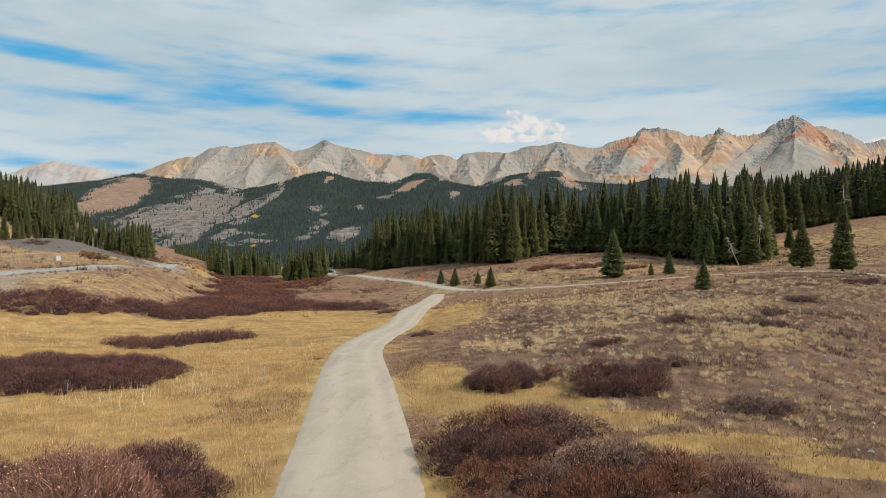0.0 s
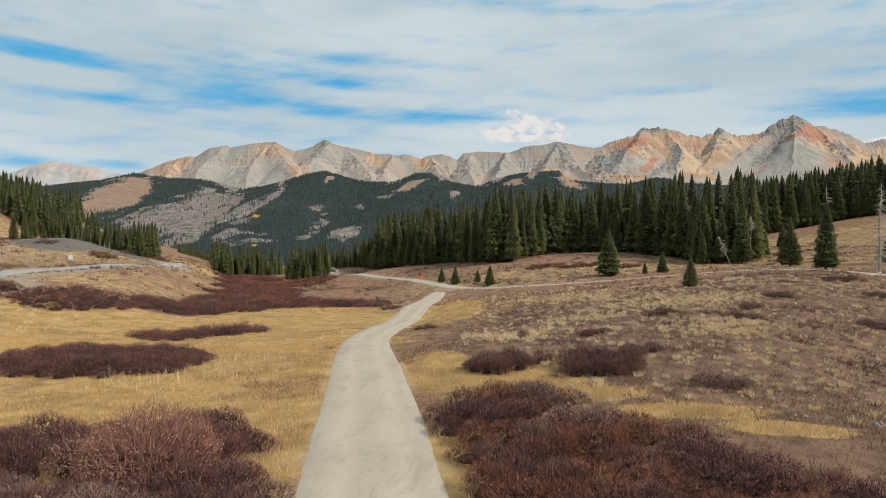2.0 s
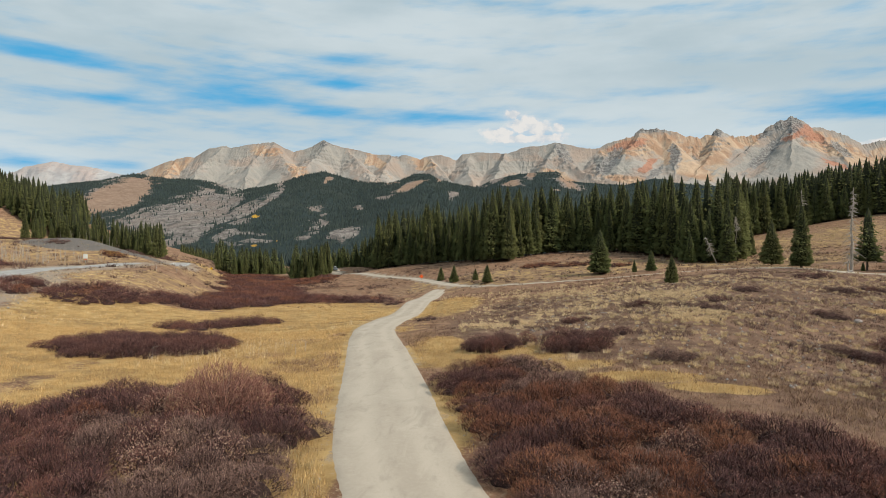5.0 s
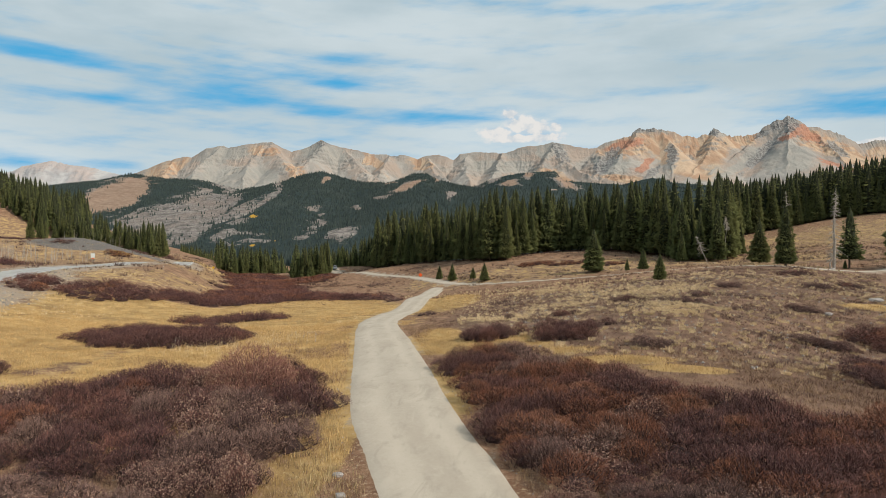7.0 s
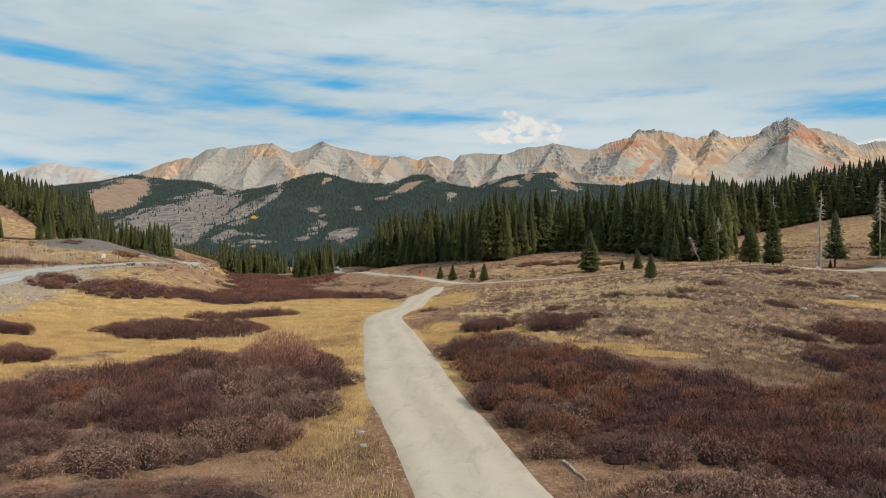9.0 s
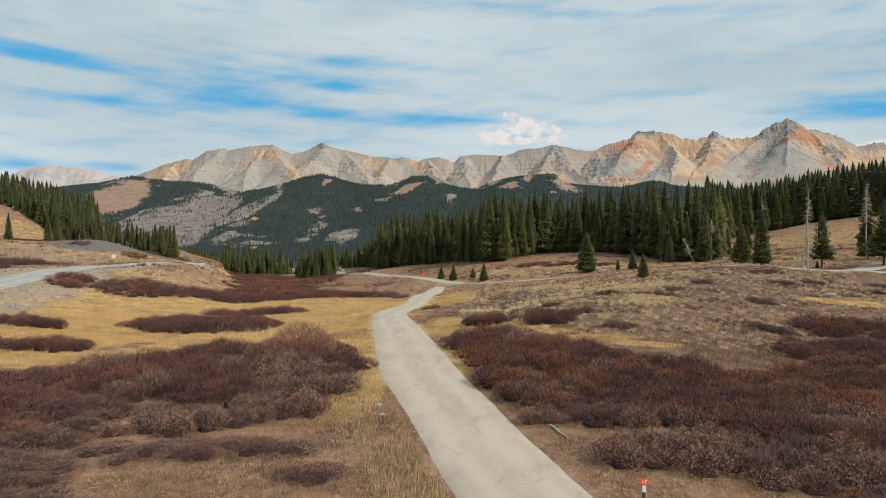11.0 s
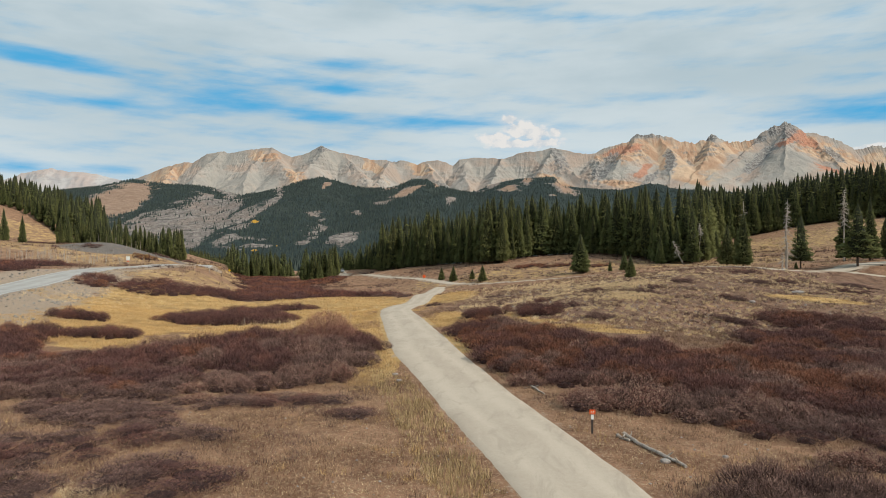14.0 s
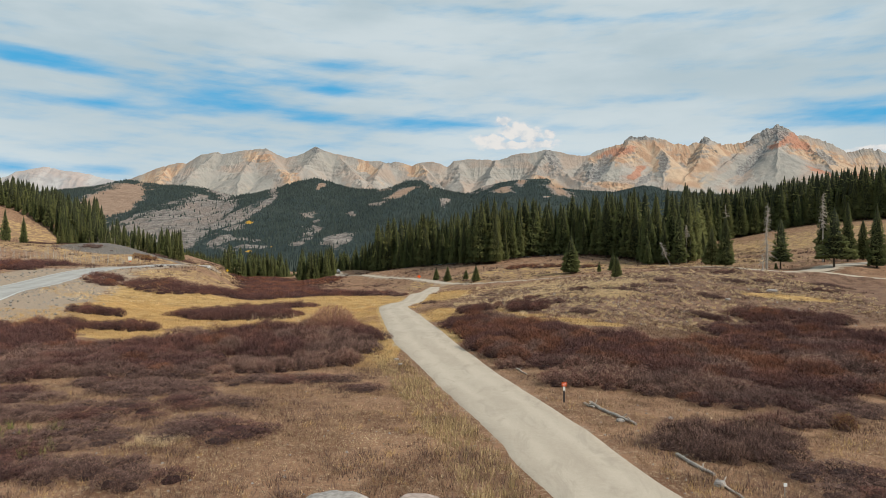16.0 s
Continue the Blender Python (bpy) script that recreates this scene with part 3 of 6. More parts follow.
YELLOW = [(-5.5, 40, 3, 7), (-1, 35.5, 5, 3.0), (1.5, 32, 3.5, 2.0), (4, 28.8, 4, 1.7), (9, 25.4, 4, 1.3), (13, 23.2, 3.2, 1.0), (-8, 95, 6, 22), (50, 61, 8, 2.2), (-2.5, 22, 2, 12), (-130, 264, 14, 26)]
KNOLL = [(20, 45, 26, 20), (40, 70, 30, 28), (8, 60, 14, 30), (60, 90, 30, 25), (34, 24, 24, 12)]
BANK = [(-250, 295, 45, 26), (90, 230, 60, 45), (150, 230, 60, 45), (-190, 300, 45, 22), (-72, 60, 14, 26), (-80, 110, 14, 40), (-120, 190, 50, 60), (-70, 150, 14, 30), (20, 165, 60, 22), (70, 160, 40, 25), (-170, 220, 60, 50)]


def soft(v, lo, hi):
    t = np.clip((v - lo) / (hi - lo), 0, 1)
    return t * t * (3 - 2 * t)


def spaced(lo, hi, n, tight):
    t = np.linspace(-1, 1, n)
    s = np.sinh(t * tight) / np.sinh(tight)
    return np.where(s < 0, -s * lo, s * hi)


gx = spaced(-4600, 4600, 420, 6.2)
gy = 20 + spaced(-1400, 4900, 460, 6.2)
GX, GY = np.meshgrid(gx, gy, indexing="ij")
inner = (np.abs(GX) < 420) & (GY < 700) & (GY > -250)
GZ = land(GX, GY)
GZ[inner] = height(GX[inner], GY[inner])
ways = near_way(GX, GY)
verge = np.maximum.reduce([np.clip(1 - ways[0][0] / 0.30, 0, 1) * 0.40, np.clip(1.25 - ways[3][0] / 4.5, 0, 1), 1.1 * np.clip(1.4 - ways[3][0] / 9, 0, 1) * soft(GY, 112, 92), np.clip(1 - ways[1][0] / 1.2, 0, 1)])
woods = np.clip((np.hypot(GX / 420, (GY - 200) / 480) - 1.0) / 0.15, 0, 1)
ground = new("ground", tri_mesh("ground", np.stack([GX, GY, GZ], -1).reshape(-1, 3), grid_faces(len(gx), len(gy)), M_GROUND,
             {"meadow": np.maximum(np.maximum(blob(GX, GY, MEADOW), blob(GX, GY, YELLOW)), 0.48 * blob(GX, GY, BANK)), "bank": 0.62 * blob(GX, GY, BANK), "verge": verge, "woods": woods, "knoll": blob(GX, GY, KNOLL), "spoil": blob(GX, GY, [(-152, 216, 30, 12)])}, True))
tagged(ground, "rolling dry grass and sage ground of a mountain pass", "ground", kind="structure")


def way(name, line, half, material, label):
    """A crowned road surface a little above the ground, with ragged edges."""
    tang = np.gradient(line, axis=0)
    tang /= np.linalg.norm(tang, axis=1)[:, None]
    side = np.c_[tang[:, 1], -tang[:, 0]]
    us = np.linspace(-1, 1, 13)
    edge = 0.14 * wave(line[:, 0] / 2.2, line[:, 1] / 2.2, 21, 4)
    v, at = [], []
    zl = land(line[:, 0], line[:, 1])
    for u in us:
        w = u * (half + np.abs(u) * edge)
        p = line + side * w[:, None]
        z = zl + 0.07 * (1 - u * u) + 0.02
        if abs(u) == 1:
            z = z - 0.16
        v.append(np.c_[p, z])
        at.append(np.full(len(line), u))
    v = np.stack(v, 0)
    ob = new(name, tri_mesh(name, v.reshape(-1, 3), grid_faces(len(us), len(line))[:, ::-1], material, {"across": np.stack(at, 0)}, True))
    return tagged(ob, label, "road", kind="structure")


way("road", TRACK, TRACK_HALF, M_GRAVEL, "pale graded gravel road winding through dry meadow")
way("road", HIGHROAD, 2.8, M_GRAVEL, "pale road running along the foot of the spruce woods")
way("road", SPUR, 2.2, M_GRAVEL, "pale gravel side road on the open slope")
highway = way("road", HIGHWAY, 4.6, M_ASPHALT, "worn light grey paved highway on a gravel bank")


def edge_line(off, material, width=0.14):
    """A painted line along the highway, off metres from its middle."""
    tang = np.gradient(HIGHWAY, axis=0)
    tang /= np.linalg.norm(tang, axis=1)[:, None]
    side = np.c_[tang[:, 1], -tang[:, 0]]
    zl = land(HIGHWAY[:, 0], HIGHWAY[:, 1]) + 0.07 * (1 - (off / 4.6) ** 2) + 0.03
    v = np.stack([np.c_[HIGHWAY + side * (off - width), zl], np.c_[HIGHWAY + side * (off + width), zl]], 0)
    ob = new("road_line", tri_mesh("road_line", v.reshape(-1, 3), grid_faces(2, len(HIGHWAY))[:, ::-1], material))
    ob.parent = highway


edge_line(-3.9, M_LINE)
edge_line(3.9, M_LINE)


# ---- mountains ----
PALE = [(-4184, 427), (-3897, 505), (-3778, 553), (-3660, 601), (-3448, 630), (-3286, 589), (-3123, 570), (-2962, 529), (-2802, 493), (-2506, 438)]
WEST = [(-3027, 337), (-2698, 468), (-2524, 528), (-2395, 577), (-2245, 616), (-2181, 608), (-2074, 672), (-1947, 691), (-1905, 674), (-1778, 697), (-1590, 715), (-1527, 682), (-1444, 641), (-1320, 672), (-1224, 723), (-1155, 690), (-1032, 660), (-950, 644), (-868, 619), (-747, 613), (-706, 601), (-625, 612), (-524, 579), (-476, 599), (-376, 609), (-320, 593), (-272, 569)]
EAST = [(-225, 612), (-125, 623), (92, 616), (229, 662), (327, 665), (424, 687), (521, 671), (637, 642), (706, 641), (771, 668), (829, 698), (962, 724), (988, 774), (1114, 780), (1227, 755), (1302, 731), (1396, 710), (1479, 732), (1516, 778), (1564, 747), (1657, 715), (1787, 728), (1897, 807), (2014, 855), (2061, 831), (2135, 777), (2226, 768), (2353, 721), (2462, 659), (2598, 677), (2855, 632), (3279, 546), (4104, 464)]
FOOT = [(-3273, 73), (-2382, 149), (-2208, 256), (-1951, 276), (-1796, 297), (-1697, 323), (-1531, 295), (-1365, 288), (-1175, 240), (-1039, 257), (-878, 308), (-785, 326), (-718, 305), (-613, 273), (-455, 266), (-364, 310), (-300, 309), (-196, 265), (-94, 246), (20, 190), (160, 90), (330, -20)]
FOOT2 = [(-900, 60), (-520, 230), (-223, 300), (-106, 279), (10, 325), (125, 347), (268, 357), (325, 360), (368, 313), (468, 301), (665, 286), (804, 322), (859, 318), (915, 296), (1190, 274), (1729, 243), (2509, 211)]


def range_sheet(name, ridge, front, crest, base, nx, ny, material, label, masks, power=1.5, rugged=1.0, cell=260.0, seed=3, back=400):
    """A mountain range: a sheet that climbs from its foot to the ridge line and drops behind it."""
    r = np.array(ridge, float)
    xs = np.linspace(r[0, 0], r[-1, 0], nx)
    top = np.interp(xs, r[:, 0], r[:, 1])
    top = top + rugged * (7 * wave(xs / 60, xs * 0, seed, 3) + 6 * wave(xs / 22, xs * 0 + 3, seed + 9, 3, True) - 3)
    wide = max(3, int(nx * 0.03))
    calm = np.convolve(np.pad(top, wide, "edge"), np.ones(2 * wide + 1) / (2 * wide + 1), "valid")
    vs = np.r_[np.linspace(0, 1, ny), 1.0 + np.linspace(0.08, 1, 8) * 0.5]
    X, V = np.meshgrid(xs, vs, indexing="ij")
    up = np.clip(V, 0, 1)
    crest_share = np.clip((up - 0.70) / 0.30, 0, 1) ** 1.5
    T = calm[:, None] + (top - calm)[:, None] * crest_share
    Y = np.where(V <= 1, front + (crest - front) * V, crest + (V - 1) * 2 * back)
    ribs = wave(X / cell + 0.55 * wave(X / 330, V * 2.6, seed + 5, 4), V * 1.9 + 0.4 * wave(X / 200, V * 3, seed + 6, 3), seed + 1, 6, True)
    gully = wave(X / (cell * 0.30) + 0.8 * ribs, V * 2.2, seed + 7, 5, True)
    knobs = wave(X / (cell * 0.4), V * 6, seed + 2, 5) + 0.45 * wave(X / (cell * 0.15), V * 20, seed + 11, 4, True)
    env = np.sin(np.pi * np.clip(up, 0, 1)) ** 0.8
    shape = up ** power
    Z = base + (T - base) * shape + rugged * env * (58 * ribs + (10 + 30 * np.clip((up - 0.45) / 0.3, 0, 1)) * gully + 24 * knobs)
    Z = np.minimum(Z, T - (1 - up) * (T - base) * 0.12)
    Z = np.where(V > 1, T - (V - 1) * 2 * (T - base), Z)
    Y = Y + rugged * env * 60 * ribs
    at = {k: f(X, V, Z, (Z - base) / (T - base)) for k, f in masks.items()}
    gx_, gy_ = np.gradient(Z, axis=0) / np.maximum(np.gradient(X, axis=0), 0.1), np.gradient(Z, axis=1) / np.maximum(np.gradient(Y, axis=1), 0.5)
    at["steep"] = np.clip(np.hypot(gx_, gy_) / 1.6, 0, 1)
    ob = new(name, tri_mesh(name, np.stack([X, Y, Z], -1).reshape(-1, 3), grid_faces(len(xs), len(vs)), material, at, True))
    tagged(ob, label, "mountain", kind="structure")
    return X, Y, Z, at


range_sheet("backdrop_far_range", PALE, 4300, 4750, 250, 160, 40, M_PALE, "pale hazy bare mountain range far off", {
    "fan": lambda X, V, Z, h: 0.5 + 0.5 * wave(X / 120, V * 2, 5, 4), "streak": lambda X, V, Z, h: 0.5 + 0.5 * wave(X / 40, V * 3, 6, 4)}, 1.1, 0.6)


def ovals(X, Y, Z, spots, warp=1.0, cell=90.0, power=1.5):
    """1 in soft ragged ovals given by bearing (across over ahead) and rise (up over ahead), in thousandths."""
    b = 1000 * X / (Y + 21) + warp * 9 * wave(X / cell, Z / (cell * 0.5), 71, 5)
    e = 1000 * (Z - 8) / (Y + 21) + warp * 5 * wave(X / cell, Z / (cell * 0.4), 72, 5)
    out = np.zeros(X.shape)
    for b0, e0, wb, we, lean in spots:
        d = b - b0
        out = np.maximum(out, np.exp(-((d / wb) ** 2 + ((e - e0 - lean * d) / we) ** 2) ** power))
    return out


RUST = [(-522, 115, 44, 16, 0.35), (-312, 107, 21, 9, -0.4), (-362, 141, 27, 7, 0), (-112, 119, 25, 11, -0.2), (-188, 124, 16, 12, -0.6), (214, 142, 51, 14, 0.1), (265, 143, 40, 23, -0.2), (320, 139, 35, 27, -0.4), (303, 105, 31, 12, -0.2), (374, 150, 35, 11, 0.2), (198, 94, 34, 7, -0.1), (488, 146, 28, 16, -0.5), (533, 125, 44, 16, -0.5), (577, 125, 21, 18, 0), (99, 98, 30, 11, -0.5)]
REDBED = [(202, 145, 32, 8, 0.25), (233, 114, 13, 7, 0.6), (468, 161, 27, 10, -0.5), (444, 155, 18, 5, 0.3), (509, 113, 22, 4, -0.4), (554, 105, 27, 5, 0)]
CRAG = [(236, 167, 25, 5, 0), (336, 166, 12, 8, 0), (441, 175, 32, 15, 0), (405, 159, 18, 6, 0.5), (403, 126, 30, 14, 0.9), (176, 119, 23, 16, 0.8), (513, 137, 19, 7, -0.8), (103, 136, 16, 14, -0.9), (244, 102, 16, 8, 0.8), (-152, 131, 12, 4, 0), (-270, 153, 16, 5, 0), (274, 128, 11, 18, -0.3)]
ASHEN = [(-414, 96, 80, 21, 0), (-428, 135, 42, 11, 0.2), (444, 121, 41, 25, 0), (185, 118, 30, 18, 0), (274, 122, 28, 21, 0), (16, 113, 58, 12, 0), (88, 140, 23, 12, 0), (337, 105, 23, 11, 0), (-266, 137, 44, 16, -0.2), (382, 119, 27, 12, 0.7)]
SPURS_EAST = [
    [(2000, 4480, 819), (1888, 4250, 665), (1797, 4050, 524), (1722, 3850, 383)], [(2162, 4480, 763), (2174, 4250, 608), (2135, 3950, 424)],
    [(1812, 4480, 730), (1561, 4250, 571), (1344, 4000, 436)], [(1514, 4480, 756), (1401, 4250, 602), (1189, 3900, 376)],
    [(1174, 4480, 753), (1205, 4250, 604), (1074, 3900, 360)], [(1003, 4480, 763), (872, 4300, 630), (762, 4100, 487), (759, 3900, 345)],
    [(736, 4480, 642), (728, 4300, 568), (616, 3950, 374)], [(445, 4480, 684), (478, 4250, 545), (642, 3900, 356)],
    [(445, 4480, 684), (345, 4200, 521), (294, 4000, 410)]]
SPURS_WEST = [
    [(85, 4480, 633), (32, 4200, 487), (-39, 3900, 350)], [(-184, 4480, 604), (-154, 4200, 470), (-126, 3900, 334)],
    [(-456, 4480, 591), (-383, 4250, 478), (-233, 3950, 356)], [(-726, 4480, 610), (-727, 4250, 488), (-748, 3950, 359)],
    [(-1043, 4480, 653), (-882, 4250, 520), (-757, 4000, 389)], [(-1216, 4480, 720), (-1224, 4250, 581), (-1271, 4000, 440)],
    [(-1568, 4480, 708), (-1409, 4250, 556), (-1219, 3950, 398)], [(-1630, 4480, 692), (-1647, 4200, 521), (-1565, 3850, 321)],
    [(-1966, 4480, 680), (-2003, 4200, 505), (-1960, 3950, 368)], [(-2306, 4480, 581), (-2270, 4250, 474), (-2214, 4000, 374)]]


def mountain(ridge, spurs, front, crest, base, nx, ny, seed):
    """The rocky range: spurs that run forward from the crest, gullied faces between them, cliff bands over aprons of scree."""
    r = np.array(ridge, float)
    mid = np.linspace(-3050, 3000, nx)
    xs = np.r_[np.linspace(r[0, 0] - 30, -3060, 6), mid, np.linspace(3030, r[-1, 0], 24)]
    top = np.interp(xs, r[:, 0], r[:, 1])
    jag = 0.45 + 0.9 * soft(xs, 500, 1000)
    top = top + jag * (6 * wave(xs / 60, xs * 0, seed, 3) + 9 * wave(xs / 26, xs * 0 + 3, seed + 9, 3, True) - 4)
    vs = np.r_[np.linspace(0, 1, ny), 1.0 + np.linspace(0.08, 1, 6) * 0.5]
    X, V = np.meshgrid(xs, vs, indexing="ij")
    up, down = np.clip(V, 0, 1), 1 - np.clip(V, 0, 1)
    Y = np.where(V <= 1, front + (crest - front) * V, crest + (V - 1) * 800)
    d = crest - np.minimum(Y, crest)
    wide = 30
    calm = np.convolve(np.pad(top, wide, "edge"), np.ones(2 * wide + 1) / (2 * wide + 1), "valid")
    keep = np.exp(-d / 60)
    T = top[:, None] * keep + calm[:, None] * (1 - keep)
    bend = wave(X / 300, Y / 300, seed + 5, 4)
    Z = T - 1.05 * d - 16 * (1 - np.exp(-d / 40)) + 0.00060 * d * d
    best, second, run = Z.copy(), np.full(X.shape, -1e9), X + 50 * bend
    WX, WY = X + 32 * bend + 14 * wave(X / 70, Y / 70, seed + 6, 3), Y + 32 * wave(X / 260, Y / 260, seed + 8, 3)
    near = np.full(X.shape, 1e9)
    for line in spurs:
        p = np.array(line, float)
        for (x0, y0, z0), (x1, y1, z1) in zip(p, p[1:]):
            dx, dy = x1 - x0, y1 - y0
            t = np.clip(((WX - x0) * dx + (WY - y0) * dy) / (dx * dx + dy * dy), 0, 1)
            off = np.hypot(WX - x0 - t * dx, WY - y0 - t * dy)
            near = np.minimum(near, off)
            side = z0 + t * (z1 - z0) - 0.78 * off + 0.0004 * np.minimum(off, 500) ** 2 - 10
            Z = np.logaddexp(Z / 9, side / 9) * 9
            first = side > best
            second = np.where(first, best, np.maximum(second, side))
            best = np.where(first, side, best)
            run = np.where(first, 3.7 * x0 + 0.78 * (crest - WY) - 0.60 * off, run)
    clear = soft(best - second, 0, 45)
    lean = run + 10 * wave(X / 45, Y / 45, seed + 7, 3)
    gully = wave(lean / 58, Z / 260, seed + 2, 3, True) * clear
    chute = wave(lean / 19, Z / 90, seed + 3, 3, True) * clear
    rough = wave(X / 26, Y / 30, seed + 4, 5)
    rocky = soft(wave(X / 190, Y / 190, seed + 12, 4) + 0.5 * np.exp(-near / 50) + 0.5 * soft(up, 0.5, 0.95) - 0.25, -0.1, 0.35)
    env = np.clip(down * 6, 0, 1)
    Z = Z + env * (11 * gully + (2 + 7 * rocky) * chute + (4 + 11 * rocky) * rough - 8)
    beds = Z / 34 + 0.7 * wave(X / 260, Y / 260, seed + 14, 3)
    part_ = beds - np.floor(beds)
    Z = Z + env * rocky * 6 * (soft(part_, 0.5, 0.95) - part_)
    Z = np.maximum(np.minimum(Z, T - 0.30 * d), base + 30 * wave(X / 200, Y / 200, seed + 15, 3) - 0.1 * d)
    Z = np.where(V > 1, top[:, None] - (V - 1) * 2 * (top[:, None] - base), Z)
    gx_, gy_ = np.gradient(Z, axis=0) / np.maximum(np.gradient(X, axis=0), 0.1), np.gradient(Z, axis=1) / np.maximum(np.gradient(Y, axis=1), 0.5)
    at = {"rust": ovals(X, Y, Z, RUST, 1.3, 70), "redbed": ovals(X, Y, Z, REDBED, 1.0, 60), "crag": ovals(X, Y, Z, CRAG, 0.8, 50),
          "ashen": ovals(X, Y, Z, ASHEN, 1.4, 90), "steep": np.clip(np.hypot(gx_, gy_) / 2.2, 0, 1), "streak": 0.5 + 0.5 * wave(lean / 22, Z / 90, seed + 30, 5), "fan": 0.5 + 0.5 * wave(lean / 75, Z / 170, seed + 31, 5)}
    ob = new("mountain_range", tri_mesh("mountain_range", np.stack([X, Y, Z], -1).reshape(-1, 3), grid_faces(len(xs), len(vs)), M_ROCK, at, False))
    tagged(ob, "bare grey and rust-coloured rocky mountain range with jagged peaks", "mountain", kind="structure")


mountain(WEST + EAST, SPURS_WEST + SPURS_EAST, 3740, 4500, 270, 1250, 170, 3)


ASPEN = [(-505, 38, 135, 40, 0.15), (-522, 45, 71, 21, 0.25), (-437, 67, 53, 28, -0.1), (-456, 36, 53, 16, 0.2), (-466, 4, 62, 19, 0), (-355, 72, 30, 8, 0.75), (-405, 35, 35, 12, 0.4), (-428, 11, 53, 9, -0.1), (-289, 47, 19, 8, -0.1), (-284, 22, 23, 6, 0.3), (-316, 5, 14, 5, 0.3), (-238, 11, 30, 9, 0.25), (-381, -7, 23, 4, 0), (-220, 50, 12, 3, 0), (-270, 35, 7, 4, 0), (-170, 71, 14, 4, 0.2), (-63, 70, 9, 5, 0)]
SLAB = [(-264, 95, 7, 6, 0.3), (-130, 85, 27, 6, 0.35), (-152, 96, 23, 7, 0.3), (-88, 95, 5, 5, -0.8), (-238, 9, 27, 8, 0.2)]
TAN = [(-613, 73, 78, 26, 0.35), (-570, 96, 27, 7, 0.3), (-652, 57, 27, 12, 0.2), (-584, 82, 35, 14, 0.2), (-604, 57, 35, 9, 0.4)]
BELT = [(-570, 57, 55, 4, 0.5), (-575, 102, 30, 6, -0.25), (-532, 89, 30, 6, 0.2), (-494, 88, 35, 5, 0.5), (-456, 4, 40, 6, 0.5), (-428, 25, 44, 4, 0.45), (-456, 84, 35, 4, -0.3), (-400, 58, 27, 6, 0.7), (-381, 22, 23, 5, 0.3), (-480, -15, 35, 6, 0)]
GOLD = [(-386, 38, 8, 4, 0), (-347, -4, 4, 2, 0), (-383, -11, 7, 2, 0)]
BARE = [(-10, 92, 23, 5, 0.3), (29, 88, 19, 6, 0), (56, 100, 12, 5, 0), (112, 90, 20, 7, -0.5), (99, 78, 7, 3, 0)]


def slope_y(V, front, crest):
    return front + (crest - front) * np.clip(V, 0, 1)


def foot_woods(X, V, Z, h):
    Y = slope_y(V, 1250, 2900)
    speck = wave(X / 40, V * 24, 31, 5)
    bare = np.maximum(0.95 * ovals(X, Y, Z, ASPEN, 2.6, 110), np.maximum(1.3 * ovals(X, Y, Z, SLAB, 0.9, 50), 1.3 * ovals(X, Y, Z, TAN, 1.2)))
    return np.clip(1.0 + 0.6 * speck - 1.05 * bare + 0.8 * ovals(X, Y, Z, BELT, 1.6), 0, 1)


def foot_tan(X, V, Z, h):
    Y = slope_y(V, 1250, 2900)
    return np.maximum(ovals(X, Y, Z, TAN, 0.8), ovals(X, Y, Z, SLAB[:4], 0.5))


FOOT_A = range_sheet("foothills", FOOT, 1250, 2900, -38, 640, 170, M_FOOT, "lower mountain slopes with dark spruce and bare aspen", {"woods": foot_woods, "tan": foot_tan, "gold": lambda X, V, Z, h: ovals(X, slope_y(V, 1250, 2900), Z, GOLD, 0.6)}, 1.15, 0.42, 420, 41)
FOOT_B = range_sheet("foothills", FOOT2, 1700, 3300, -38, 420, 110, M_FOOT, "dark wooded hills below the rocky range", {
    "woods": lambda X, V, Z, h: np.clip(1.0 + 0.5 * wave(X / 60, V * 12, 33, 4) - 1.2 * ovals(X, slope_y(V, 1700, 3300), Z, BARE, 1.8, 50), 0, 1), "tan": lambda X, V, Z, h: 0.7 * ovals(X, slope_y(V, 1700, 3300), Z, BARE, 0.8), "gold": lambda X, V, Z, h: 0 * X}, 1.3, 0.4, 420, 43)


